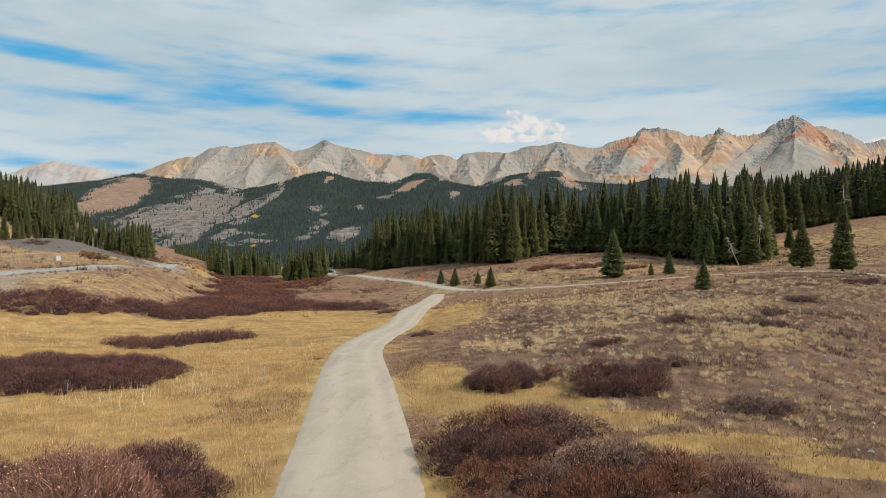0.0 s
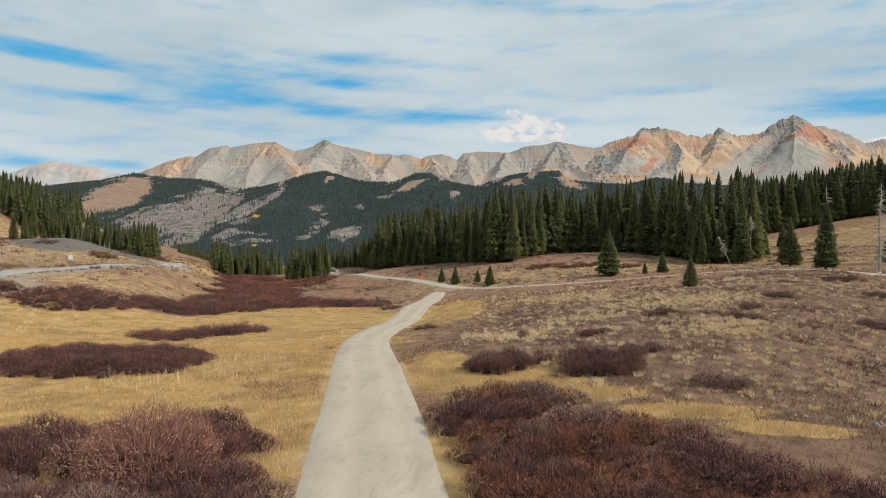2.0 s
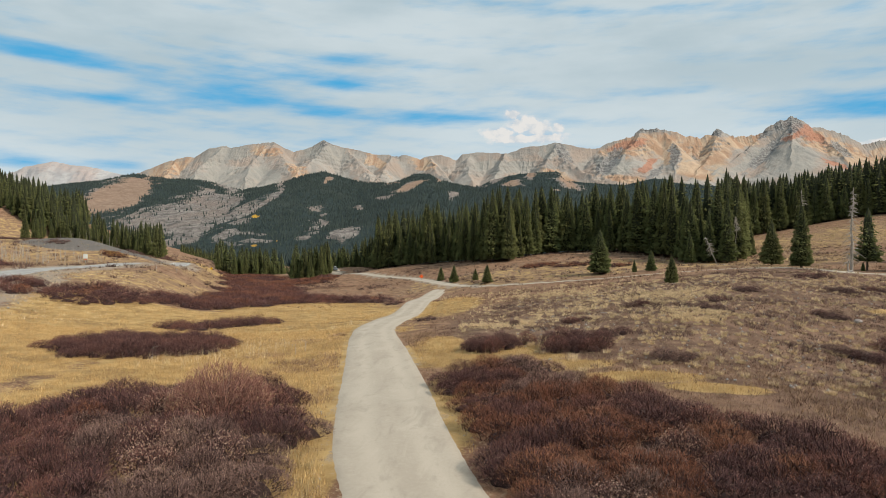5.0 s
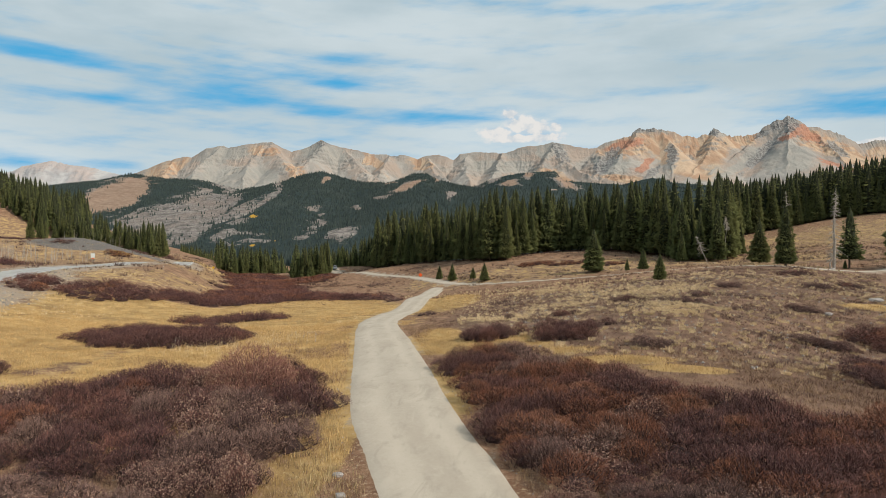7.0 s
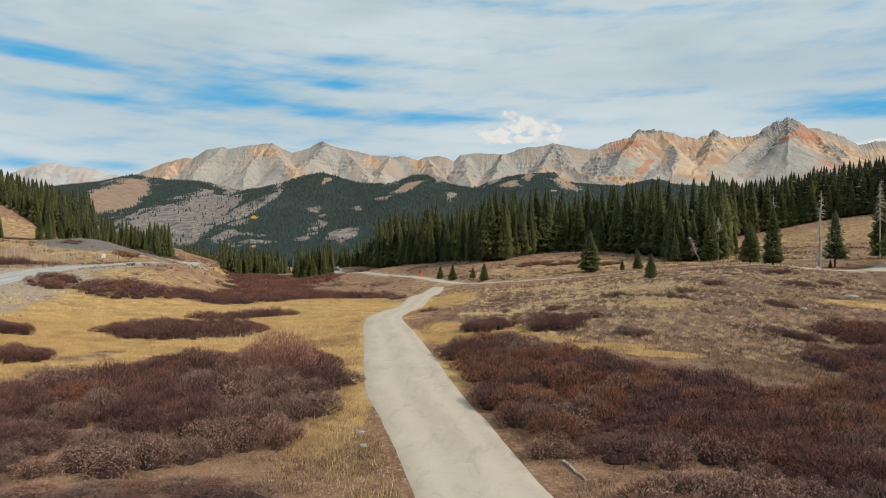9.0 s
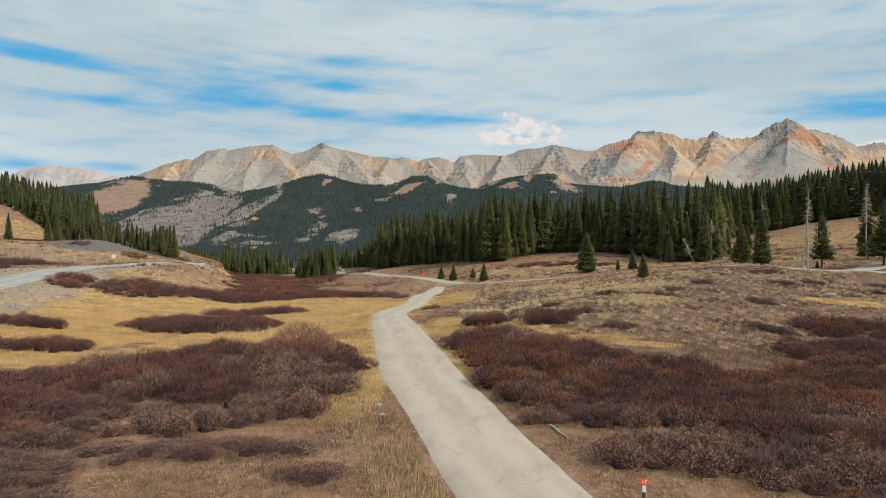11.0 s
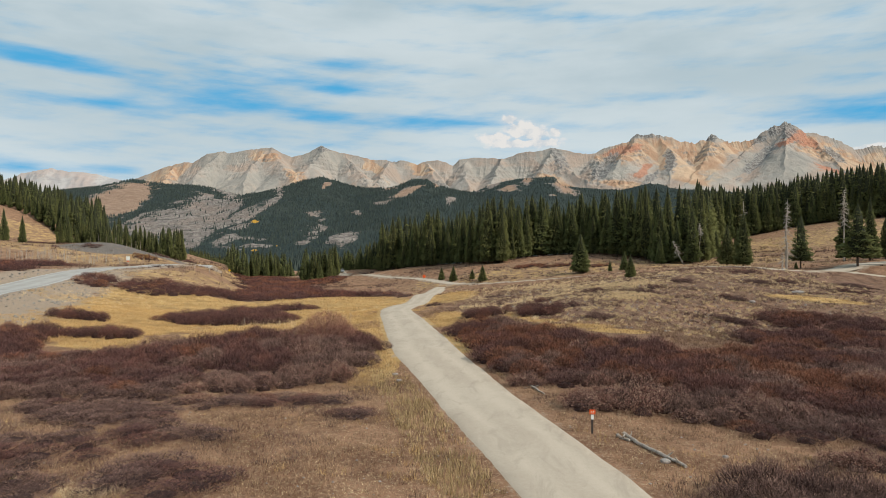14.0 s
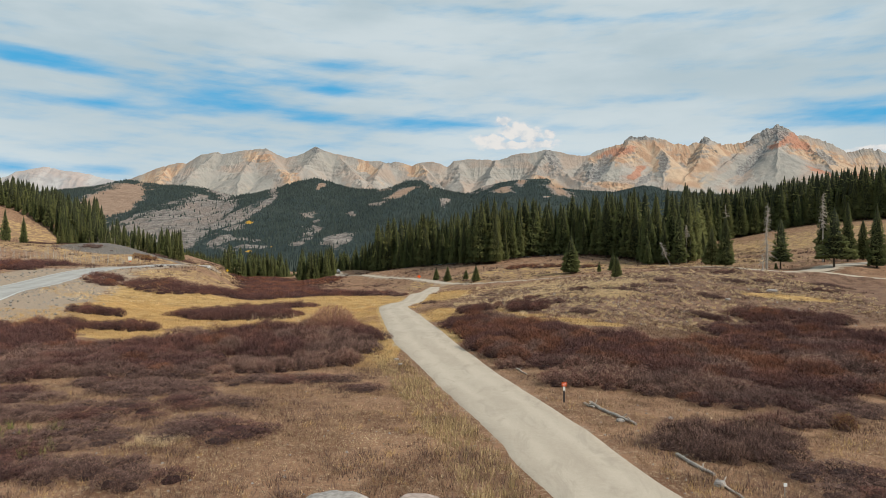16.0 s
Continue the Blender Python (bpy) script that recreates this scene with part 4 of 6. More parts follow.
def far_woods(name, sheet, count, tall, seed, label):
    """Thousands of small pointed spruces standing where the slope is wooded."""
    X, Y, Z, at = sheet
    rng = np.random.RandomState(seed)
    nx, ny = X.shape
    i, j = rng.rand(count) * (nx - 1.01), rng.rand(count) ** 0.8 * (ny - 9.5)
    a, b = i.astype(int), j.astype(int)
    keep = at["woods"][a, b] + 0.5 * (rng.rand(count) - 0.5) > 0.45
    keep |= rng.rand(count) < 0.025 * (1 - at.get("tan", 0 * X)[a, b])
    a, b, fi, fj = a[keep], b[keep], (i - a)[keep], (j - b)[keep]
    lerp = lambda G: (G[a, b] * (1 - fi) + G[a + 1, b] * fi) * (1 - fj) + (G[a, b + 1] * (1 - fi) + G[a + 1, b + 1] * fi) * fj
    p = np.stack([lerp(X), lerp(Y), lerp(Z) - 1.5], 1)
    n = len(p)
    h = tall * (0.6 + 0.7 * rng.rand(n))
    r = h * (0.16 + 0.07 * rng.rand(n))
    ang = rng.rand(n)[:, None] * 6.28 + np.arange(5)[None] * 2 * np.pi / 5
    ring = np.stack([p[:, None, 0] + r[:, None] * np.cos(ang), p[:, None, 1] + r[:, None] * np.sin(ang), np.repeat(p[:, None, 2], 5, 1)], -1)
    tip = p + np.c_[np.zeros((n, 2)), h]
    v = np.concatenate([ring, tip[:, None]], 1).reshape(-1, 3)
    base = np.arange(n)[:, None] * 6
    f = np.concatenate([np.stack([base[:, 0] + k, base[:, 0] + (k + 1) % 5, base[:, 0] + 5], 1) for k in range(5)])
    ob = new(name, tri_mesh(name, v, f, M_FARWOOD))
    return tagged(ob, label, "woods", kind="stuff")


far_woods("far_woods", FOOT_A, 60000, 10.5, 1, "dark spruce woods on the lower mountain slopes")
far_woods("far_woods", FOOT_B, 24000, 11, 2, "dark spruce woods below the rocky range")

flat = (GY > 640) & (GY < 1330) & (np.abs(GX) < 900)
rows, cols = np.where(flat.any(1))[0], np.where(flat.any(0))[0]
cut = np.ix_(np.arange(rows[0], rows[-1] + 1), np.r_[cols, cols[-1] + 1:cols[-1] + 10])
far_woods("far_woods", (GX[cut], GY[cut], GZ[cut], {"woods": np.ones(GX[cut].shape)}), 9000, 17, 3, "dark spruce woods on the valley floor")

# ---- spruces ----
def spruce_crown(seed, tall=18.0, wide=2.6, sprays=760, ragged=0.2, low=0.05, size=1.0):
    """Verts and faces of a crown: a core for the painted inner shade, under hundreds of small drooping sprays in loose
    tiers.
    """
    g = np.random.RandomState(seed)
    ph = g.rand(4) * 6.28
    u = g.rand(sprays)
    s = np.where(g.rand(sprays) < 0.85, 1 - np.sqrt(1 - u), u)
    a = g.rand(sprays) * 6.283

    def reach(s, a):
        lump = 1 + ragged * (0.6 * np.sin(2 * a + ph[0] + 8 * s) + 0.5 * np.sin(3 * a + ph[1] - 21 * s) + 0.5 * np.sin(a + ph[2] + 47 * s))
        tier = 1.06 - 0.13 * ((s * tall / 0.9 + 0.45 * np.sin(2 * a + ph[3]) + 0.3 * np.sin(5 * a)) % 1.0)
        return wide * (1 - s) ** 0.74 * lump * tier * (1 - 0.25 * np.clip(1 - s / 0.08, 0, 1)) + 0.10

    r = reach(s, a)
    z = tall * (low + (0.99 - low) * s)
    d = r * (0.60 + 0.36 * np.sqrt(g.rand(sprays)))
    l = size * (0.14 * r + 0.17) * (0.6 + 0.8 * g.rand(sprays))
    w = l * (0.30 + 0.22 * g.rand(sprays))
    drop = l * (0.15 + 0.45 * g.rand(sprays))
    q = a + 0.35 * g.randn(sprays)
    at = lambda f, k, h: np.stack([np.cos(a) * d + np.cos(q) * f * l - np.sin(q) * k * w, np.sin(a) * d + np.sin(q) * f * l + np.cos(q) * k * w, z + h * drop], -1)
    root, tip, left, right = at(-0.7, 0, 0.6), at(0.75, 0, -0.5), at(0.0, 1, -1.0), at(0.0, -1, -1.0)
    v = np.stack([root, left, tip, right], 1).reshape(-1, 3)
    b = np.arange(sprays)[:, None] * 4
    f = np.concatenate([b + np.array([0, 1, 2]), b + np.array([0, 2, 3])])
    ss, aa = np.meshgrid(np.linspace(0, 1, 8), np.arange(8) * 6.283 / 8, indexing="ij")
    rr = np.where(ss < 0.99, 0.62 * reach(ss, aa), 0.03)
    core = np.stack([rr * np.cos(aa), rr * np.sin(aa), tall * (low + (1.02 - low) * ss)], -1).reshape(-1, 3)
    n = len(v)
    cf = []
    for i in range(7):
        for k in range(8):
            p, o = n + i * 8 + k, n + i * 8 + (k + 1) % 8
            cf += [(p, o, o + 8), (p, o + 8, p + 8)]
    return np.concatenate([v, core]), np.concatenate([f, np.array(cf)]), len(f)


def tube(path, radii, segments=8):
    """A bmesh tube along a path of points, with closed ends."""
    bm = bmesh.new()
    rings = []
    path = [Vector(p) for p in path]
    for i, (p, r) in enumerate(zip(path, radii)):
        d = (path[min(i + 1, len(path) - 1)] - path[max(i - 1, 0)]).normalized()
        side = d.cross(Vector((0.3, 0.9, 0.2))).normalized()
        up = d.cross(side)
        rings.append([bm.verts.new(p + r * (math.cos(a) * side + math.sin(a) * up)) for a in (k * 6.2832 / segments for k in range(segments))])
    for a, b in zip(rings, rings[1:]):
        for k in range(segments):
            bm.faces.new((a[k], a[(k + 1) % segments], b[(k + 1) % segments], b[k]))
    bm.faces.new(rings[0][::-1])
    bm.faces.new(rings[-1])
    return bm


def box(size, centre=(0, 0, 0), bevel=0.0):
    bm = bmesh.new()
    bmesh.ops.create_cube(bm, size=1.0, matrix=Matrix.Translation(centre) @ Matrix.Diagonal((*size, 1)))
    if bevel:
        bmesh.ops.bevel(bm, geom=bm.edges[:], offset=bevel, segments=2, affect="EDGES")
    return bm


def spruce(seed, tall, wide, sprays, ragged, label, low=0.05):
    root = new("spruce_tree")
    tagged(root, label, "tree", "spruces of the pass")
    part("trunk", tube([(0, 0, -0.3), (0.03, 0, tall * 0.3), (0, 0.02, tall * 0.7), (0, 0, tall * 0.97)], [0.015 * tall, 0.011 * tall, 0.006 * tall, 0.02], 7), M_BARK, root)
    v, f, cut = spruce_crown(seed, tall, wide, sprays, ragged, low)
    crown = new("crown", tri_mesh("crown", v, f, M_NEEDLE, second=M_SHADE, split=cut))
    crown.parent = root
    return root


DENSE = "tall dark green spruce standing in dense woods"
PROTO = [spruce(11, 20, 2.7, 2500, 0.22, DENSE), spruce(12, 18, 2.4, 2200, 0.26, DENSE), spruce(13, 22, 2.8, 2600, 0.20, DENSE), spruce(14, 16, 2.9, 2200, 0.18, DENSE), spruce(15, 19, 2.1, 1800, 0.34, DENSE),
         spruce(16, 15, 2.6, 1200, 0.36, "open-crowned spruce with a bare lower trunk", 0.16)]
TALL = [20, 18, 22, 16, 19, 15]
SPARE = list(PROTO)


def plant(k, x, y, tall, label="", fat=1.0):
    s = tall / TALL[k]
    m = Matrix.LocRotScale((x, y, float(height(x, y)) - 0.15), Euler((0, 0, random.uniform(0, 6.28))), (s * fat, s * fat, s))
    if PROTO[k] in SPARE:
        SPARE.remove(PROTO[k])
        ob = PROTO[k]
    else:
        ob = copy_thing(PROTO[k], Matrix.Identity(4))
    ob.matrix_basis = m
    if label:
        ob["label"] = label
    return ob


LITE = [spruce_crown(s, 18, 2.6, 280, 0.24, 0.04, 2.1) for s in (51, 52, 53)]


def stand(front, depth, spacing, seed, tall, limit, name, label):
    """A wood behind its front line: the front trees one by one, those behind them as one deep wood."""
    rng = random.Random(seed)
    line = curve_points(front, 1.5)
    back = line - np.array([0.0, -20.0])
    back /= np.linalg.norm(back, axis=1)[:, None]
    placed, rest, cells = [], [], {}
    for go in range(int(3.2 * len(line) * 1.5 * depth / spacing ** 2) + 300):
        i = rng.randrange(len(line))
        d = depth * rng.random() ** 1.25
        p = line[i] + back[i] * d + np.array([rng.uniform(-1, 1), rng.uniform(-1, 1)])
        gap = spacing * (0.8 if d < 12 else 1.0) * rng.uniform(0.75, 1.25)
        i, j = int(p[0] // 9), int(p[1] // 9)
        if all((p[0] - q[0]) ** 2 + (p[1] - q[1]) ** 2 > gap * gap for u in (-1, 0, 1) for w in (-1, 0, 1) for q in cells.get((i + u, j + w), ())):
            placed.append((p[0], p[1], d))
            cells.setdefault((i, j), []).append(p)
    placed.sort(key=lambda q: q[2])
    for n, (x, y, d) in enumerate(placed):
        t = rng.uniform(*tall) * (rng.uniform(0.5, 0.85) if rng.random() < (0.45 if d < 5 else 0.2) else 1.0)
        if n < limit:
            plant(rng.randrange(5), x, y, t, DENSE, rng.uniform(0.9, 1.15))
        else:
            rest.append((x, y, t))
    if rest:
        v, f, inner, n = [], [], [], 0
        zs = height(np.array([q[0] for q in rest]), np.array([q[1] for q in rest]))
        for (x, y, t), z in zip(rest, zs):
            cv, cf, cut = LITE[rng.randrange(3)]
            a = rng.uniform(0, 6.28)
            c, s = math.cos(a), math.sin(a)
            w = cv * (t / 18) * np.array([1.15, 1.15, 1.0])
            v.append(np.c_[w[:, 0] * c - w[:, 1] * s + x, w[:, 0] * s + w[:, 1] * c + y, w[:, 2] + z])
            f.append(cf[:cut] + n)
            inner.append(cf[cut:] + n)
            n += len(cv)
        outer = np.concatenate(f)
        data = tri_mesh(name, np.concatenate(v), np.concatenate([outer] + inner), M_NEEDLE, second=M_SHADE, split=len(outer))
        tagged(new(name, data), label, "woods", kind="stuff")


stand([(-52, 270), (-38, 252), (-16, 230), (2, 199), (15, 216), (30, 222), (43, 197), (51, 185), (55, 166), (63, 160), (76, 192), (86, 222)], 46, 4.8, 5, (20, 26), 125, "deep_woods", "dense spruce woods behind the front trees")
stand([(92, 250), (106, 284), (130, 297), (165, 289), (205, 262), (270, 250)], 60, 3.7, 11, (21, 27), 45, "deep_woods", "dense spruce woods above the grassy slope")
stand([(70, 186), (82, 216), (92, 240), (100, 266), (116, 292)], 48, 3.8, 12, (23, 29), 14, "deep_woods", "tall spruce woods behind the open slope")
stand([(-98, 352), (-72, 314), (-56, 284)], 45, 4.6, 9, (11, 16), 15, "deep_woods", "spruce woods beside the far road")
stand([(-400, 352), (-310, 340), (-262, 318), (-232, 300), (-208, 294)], 150, 5.6, 6, (13, 21), 40, "deep_woods", "spruce woods climbing the slope above the highway")
stand([(-208, 292), (-184, 278), (-164, 260), (-142, 246)], 46, 4.8, 16, (9, 16), 30, "deep_woods", "ragged spruce woods behind the gravel mound")
stand([(-222, 424), (-180, 420), (-146, 400), (-105, 396)], 130, 5.5, 17, (5, 8.5), 4, "deep_woods", "spruce woods on the far side of the valley")
stand([(-150, 322), (-136, 318), (-116, 326)], 40, 5.4, 7, (12, 16), 14, "deep_woods", "spruce woods on the valley floor")
stand([(-92, 276), (-85, 272), (-77, 279)], 14, 4.0, 10, (13, 16), 12, "deep_woods", "clump of spruces beside the far road")

for k, x, y, t, fat, label in (
        (3, 66, 143, 11, 1.4, "mid-sized spruce standing alone on dry grass"), (3, 27, 151, 11.5, 1.5, "broad spruce beside the road at the foot of the slope"),
        (3, 28.3, 89.6, 4.6, 1.5, "small young spruce on the dry knoll"), (3, 38.6, 146, 5.5, 1.4, "small young spruce on the brown slope"),
        (3, 34.8, 147, 3.2, 1.2, "little spruce on the brown slope"), (3, 78, 187, 9.5, 1.1, "mid-sized spruce on the grassy slope"),
        (3, 97, 219, 9, 1.1, "mid-sized spruce on the grassy slope"), (3, 53, 163, 8.5, 1.1, "mid-sized spruce at the edge of the woods"),
        (3, -1.9, 159, 5, 1.7, "small spruce by the roadside"), (3, -11.6, 170, 5.2, 1.6, "small spruce by the roadside"),
        (3, -16, 177, 4.4, 1.7, "small spruce by the roadside"), (3, -5.3, 166, 3.4, 1.7, "little spruce on the roadside bank"),
        (5, 74.2, 118.5, 12.5, 1.15, "open-crowned spruce beside a dead trunk"), (5, 82.8, 110.5, 14, 1.35, "broad spruce with a bare lower trunk beside the side road"),
        (4, 92, 133, 18, 1.15, "ragged tall spruce with thin branches"), (0, 97, 131, 16, 1.1, "full dark spruce on open ground"),
        (3, 103.5, 135.5, 11, 1.1, "full dark spruce on open ground"), (0, 93, 111.5, 15, 1.2, "full dark spruce on open ground"),
        (1, 101, 118, 16, 1.2, "full dark spruce on open ground"), (3, 72, 116, 2.0, 1.3, "little spruce at the foot of a dead trunk"),
        (0, -194, 213, 11.5, 1.1, "spruce on the tan slope above the highway"), (1, -203, 214, 14, 1.1, "spruce on the tan slope above the highway"),
        (1, -186, 225, 12, 1.1, "spruce on the tan slope above the highway"), (0, -190, 236, 13, 1.1, "spruce on the tan slope above the highway"), (4, -197, 248, 12, 1.2, "spruce on the tan slope above the highway")):
    plant(k, x, y, t, label, fat * 0.95)


def dead_tree(x, y, tall, seed, label, r=0.32, first=0.18):
    """A bare weathered trunk with broken branch stubs."""
    rng = random.Random(seed)
    root = new("dead_tree")
    root.location = (x, y, float(height(x, y)))
    tagged(root, label, "tree")
    bend = [(rng.uniform(-.05, .05) * k, rng.uniform(-.05, .05) * k, tall * k / 6 - 0.2) for k in range(7)]
    part("trunk", tube(bend, [r * (1 - k / 6.6) for k in range(7)], 8), M_DEADWOOD, root)
    for n in range(int(tall * 9)):
        s = rng.uniform(first, 0.98)
        i = min(5, int(s * 6))
        p = Vector(bend[i]).lerp(Vector(bend[i + 1]), s * 6 - i)
        a, l = rng.uniform(0, 6.28), rng.uniform(0.8, 2.9) * (1.2 - s)
        q = p + Vector((math.cos(a) * l, math.sin(a) * l, rng.uniform(-.85, .05) * l))
        part("branch", tube([p, p.lerp(q, 0.5) + Vector((0, 0, 0.06)), q], [0.06, 0.04, 0.015], 4), M_DEADWOOD, root)
    return root


dead_tree(69.6, 115.5, 16.5, 3, "tall dead grey trunk with broken bare branches")
dead_tree(67.6, 113, 3.4, 4, "short grey broken stump of a dead tree", 0.2, 0.5)
dead_tree(91, 131.5, 19, 6, "thin dead grey tree among live spruces", 0.22, 0.5)
dead_tree(59, 160, 8, 12, "thin bleached dead trunk at the edge of the woods", 0.14, 0.4).rotation_euler = (0.0, radians(-22), 0.0)
dead_tree(64.5, 161.5, 12.5, 13, "thin dead grey tree at the edge of the woods", 0.11, 0.7)
lone = plant(2, 58.5, 112, 12.6, "full dark spruce with a dead grey top on open ground", 1.35)
spire = part("dead_top", tube([(0, 0, 20), (0.1, 0, 23), (0.05, 0.1, 26.5)], [0.16, 0.1, 0.03], 6), M_DEADWOOD, lone, "dead grey top")
rng = random.Random(8)
for n in range(26):
    z, a = rng.uniform(20.5, 26), rng.uniform(0, 6.28)
    l = (27 - z) * 0.28
    part("branch", tube([(0.05, 0, z), (math.cos(a) * l * .6, math.sin(a) * l * .6, z + .1), (math.cos(a) * l, math.sin(a) * l, z - .1)], [0.05, 0.035, 0.01], 4), M_DEADWOOD, spire)


# ---- willow thickets ----
def twigs(seed, n, r, tall, rng_len=(0.22, 0.48), width=(0.010, 0.020)):
    """Thin twigs that stand out of a dome, pointing up and outward."""
    g = np.random.RandomState(seed)
    a, q = g.rand(n) * 6.283, np.sqrt(g.rand(n))
    top = tall * np.sqrt(np.clip(1 - 0.85 * q * q, 0.05, 1))
    z = top * (0.16 + 0.80 * g.rand(n) ** 0.55)
    p = np.stack([r * q * np.cos(a), r * q * np.sin(a), z], 1)
    d = np.stack([0.55 * q * np.cos(a), 0.55 * q * np.sin(a), 0.95 - 0.3 * q], 1) + 0.38 * g.randn(n, 3)
    d /= np.linalg.norm(d, axis=1)[:, None]
    l = (rng_len[0] + (rng_len[1] - rng_len[0]) * g.rand(n))[:, None]
    w = np.cross(d, g.randn(n, 3))
    w *= (width[0] + (width[1] - width[0]) * g.rand(n))[:, None] / np.linalg.norm(w, axis=1)[:, None]
    v = np.stack([p - d * l * 0.5 - w, p - d * l * 0.5 + w, p + d * l * 0.55], 1).reshape(-1, 3)
    return v, np.arange(3 * n).reshape(-1, 3), p + d * l * 0.45


def leaves(points, seed, size):
    g = np.random.RandomState(seed)
    n = len(points)
    a, b = g.randn(n, 3), g.randn(n, 3)
    a *= size / np.linalg.norm(a, axis=1)[:, None]
    b *= size * 0.8 / np.linalg.norm(b, axis=1)[:, None]
    v = np.stack([points - a, points + b, points + a], 1).reshape(-1, 3)
    return v, np.arange(3 * n).reshape(-1, 3)


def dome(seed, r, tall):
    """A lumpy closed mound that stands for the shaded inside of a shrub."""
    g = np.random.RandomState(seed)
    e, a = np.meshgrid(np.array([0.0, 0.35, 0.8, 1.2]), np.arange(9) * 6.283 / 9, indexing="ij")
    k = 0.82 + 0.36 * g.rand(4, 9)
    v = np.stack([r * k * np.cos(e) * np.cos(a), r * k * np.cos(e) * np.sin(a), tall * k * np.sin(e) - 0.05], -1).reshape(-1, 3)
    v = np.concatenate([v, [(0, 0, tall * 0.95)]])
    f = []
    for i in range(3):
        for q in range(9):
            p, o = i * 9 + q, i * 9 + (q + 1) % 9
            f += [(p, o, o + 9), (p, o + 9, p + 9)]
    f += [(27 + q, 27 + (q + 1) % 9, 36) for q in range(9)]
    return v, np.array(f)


def shrub_mesh(seed, material, leafy, leaf, count=1250, fine=1.0, stems=200):
    """The inside with its shade painted dark, the fine twigs round it, and leaves on the twigs' ends."""
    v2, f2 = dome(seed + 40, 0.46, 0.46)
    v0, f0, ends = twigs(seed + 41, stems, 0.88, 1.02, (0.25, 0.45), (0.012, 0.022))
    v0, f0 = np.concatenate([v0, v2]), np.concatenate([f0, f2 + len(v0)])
    v1, f1, ends = twigs(seed, count, 1.0, 1.22, (0.13 * fine, 0.27 * fine), (0.0050 * fine, 0.0100 * fine))
    v, f = np.concatenate([v1, v0]), np.concatenate([f1, f0 + len(v1)])
    cut = len(f1)
    if leafy:
        v3, f3 = leaves(ends[:leafy], seed + 90, 0.040 if leafy > 400 else 0.024)
        v, f = np.concatenate([v1, v3, v0]), np.concatenate([f1, f3 + len(v1), f0 + len(v1) + len(v3)])
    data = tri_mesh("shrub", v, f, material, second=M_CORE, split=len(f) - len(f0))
    if leafy:
        data.materials.append(leaf)
        slot = np.zeros(len(f), np.int32)
        slot[cut:], slot[cut + leafy:] = 2, 1
        data.polygons.foreach_set("material_index", slot)
    return data


MAROON = [shrub_mesh(s, M_MAROON, 90, M_LEAF) for s in (1, 2, 3)]
RUST = [shrub_mesh(s, M_RUST, 60, M_LEAF) for s in (4, 5)]
ASH = [shrub_mesh(s, M_ASH, 260, M_LEAF) for s in (6, 7)]
PALE_LEAF = [shrub_mesh(s, M_MAROON, 750, M_LEAF, 950) for s in (8, 9)]
GOLDEN = [shrub_mesh(s, M_RUST, 420, M_GOLD, 900) for s in (10, 11)]
FAR = [[shrub_mesh(s, m, 0, None, 260, 2.0, 70) for s in (20, 21)] for m in (M_MAROON, M_RUST, M_ASH)] + [PALE_LEAF, GOLDEN]
ALL_OVALS = []


def thicket(ovals, spacing, seed, tall, label, mix=(1, 0, 0, 0), name="willow_thicket"):
    """A willow thicket of many shrubs grown into one another, filling the ovals. mix: shares of maroon, rust, grey and pale-leaved shrubs."""
    rng = random.Random(seed)
    ALL_OVALS.extend(ovals)
    cx, cy = sum(o[0] for o in ovals) / len(ovals), sum(o[1] for o in ovals) / len(ovals)
    root = new(name)
    root.location = (cx, cy, float(height(cx, cy)))
    tagged(root, label, "shrubs", "willow thickets")
    spots = []
    for ox, oy, rx, ry in ovals:
        for go in range(int(7 * rx * ry / spacing ** 2) + 3):
            a, d = rng.uniform(0, 6.283), math.sqrt(rng.random())
            d *= 0.92 + 0.22 * noise.noise((ox + 2 * math.cos(a), oy + 2 * math.sin(a), seed))
            x, y = ox + rx * d * math.cos(a), oy + ry * d * math.sin(a)
            if all((x - p) ** 2 + (y - q) ** 2 > spacing ** 2 for p, q, _ in spots):
                spots.append((x, y, d))
    zs = height(np.array([p[0] for p in spots]), np.array([p[1] for p in spots]))
    gaps = np.minimum.reduce([d for d, z in near_way(np.array([p[0] for p in spots]), np.array([p[1] for p in spots]))])
    kinds = (MAROON, RUST, ASH, PALE_LEAF, GOLDEN) if cy < 62 else FAR
    for (x, y, d), z, gap in zip(spots, zs, gaps):
        if gap < 0.5 * spacing:
            continue
        t = 0.5 + 0.75 * noise.noise((x / 6, y / 6, 4.2)) + rng.uniform(-0.22, 0.22)
        t = min(max(t, 0), 0.999) * sum(mix)
        k = 0
        while k < len(mix) - 1 and t >= mix[k]:
            t -= mix[k]
            k += 1
        ob = new("shrub", rng.choice(kinds[k]))
        ob.parent = root
        s = rng.uniform(0.8, 1.25) * spacing / 0.95
        h = tall / 1.25 * rng.uniform(0.82, 1.12) * (0.72 if d > 0.85 else 1.0) * (1 + 0.35 * noise.noise((x / 4, y / 4, 0)))
        ob.matrix_basis = Matrix.LocRotScale(Vector((x, y, z)) - root.location, Euler((0, 0, rng.uniform(0, 6.28))), (s, s, h))
    return root


DARK = "dark red-brown leafless willow thicket in dry grass"
WIDE = "wide thicket of purple-brown and rust-coloured leafless willows"
thicket([(-34.8, 45.8, 9.8, 7.3)], 1.25, 1, 1.45, DARK)
thicket([(-39.8, 67, 4.6, 3.0), (-36, 71, 4.6, 3.5), (-33.5, 75, 2.5, 2.6)], 1.3, 2, 1.4, DARK)
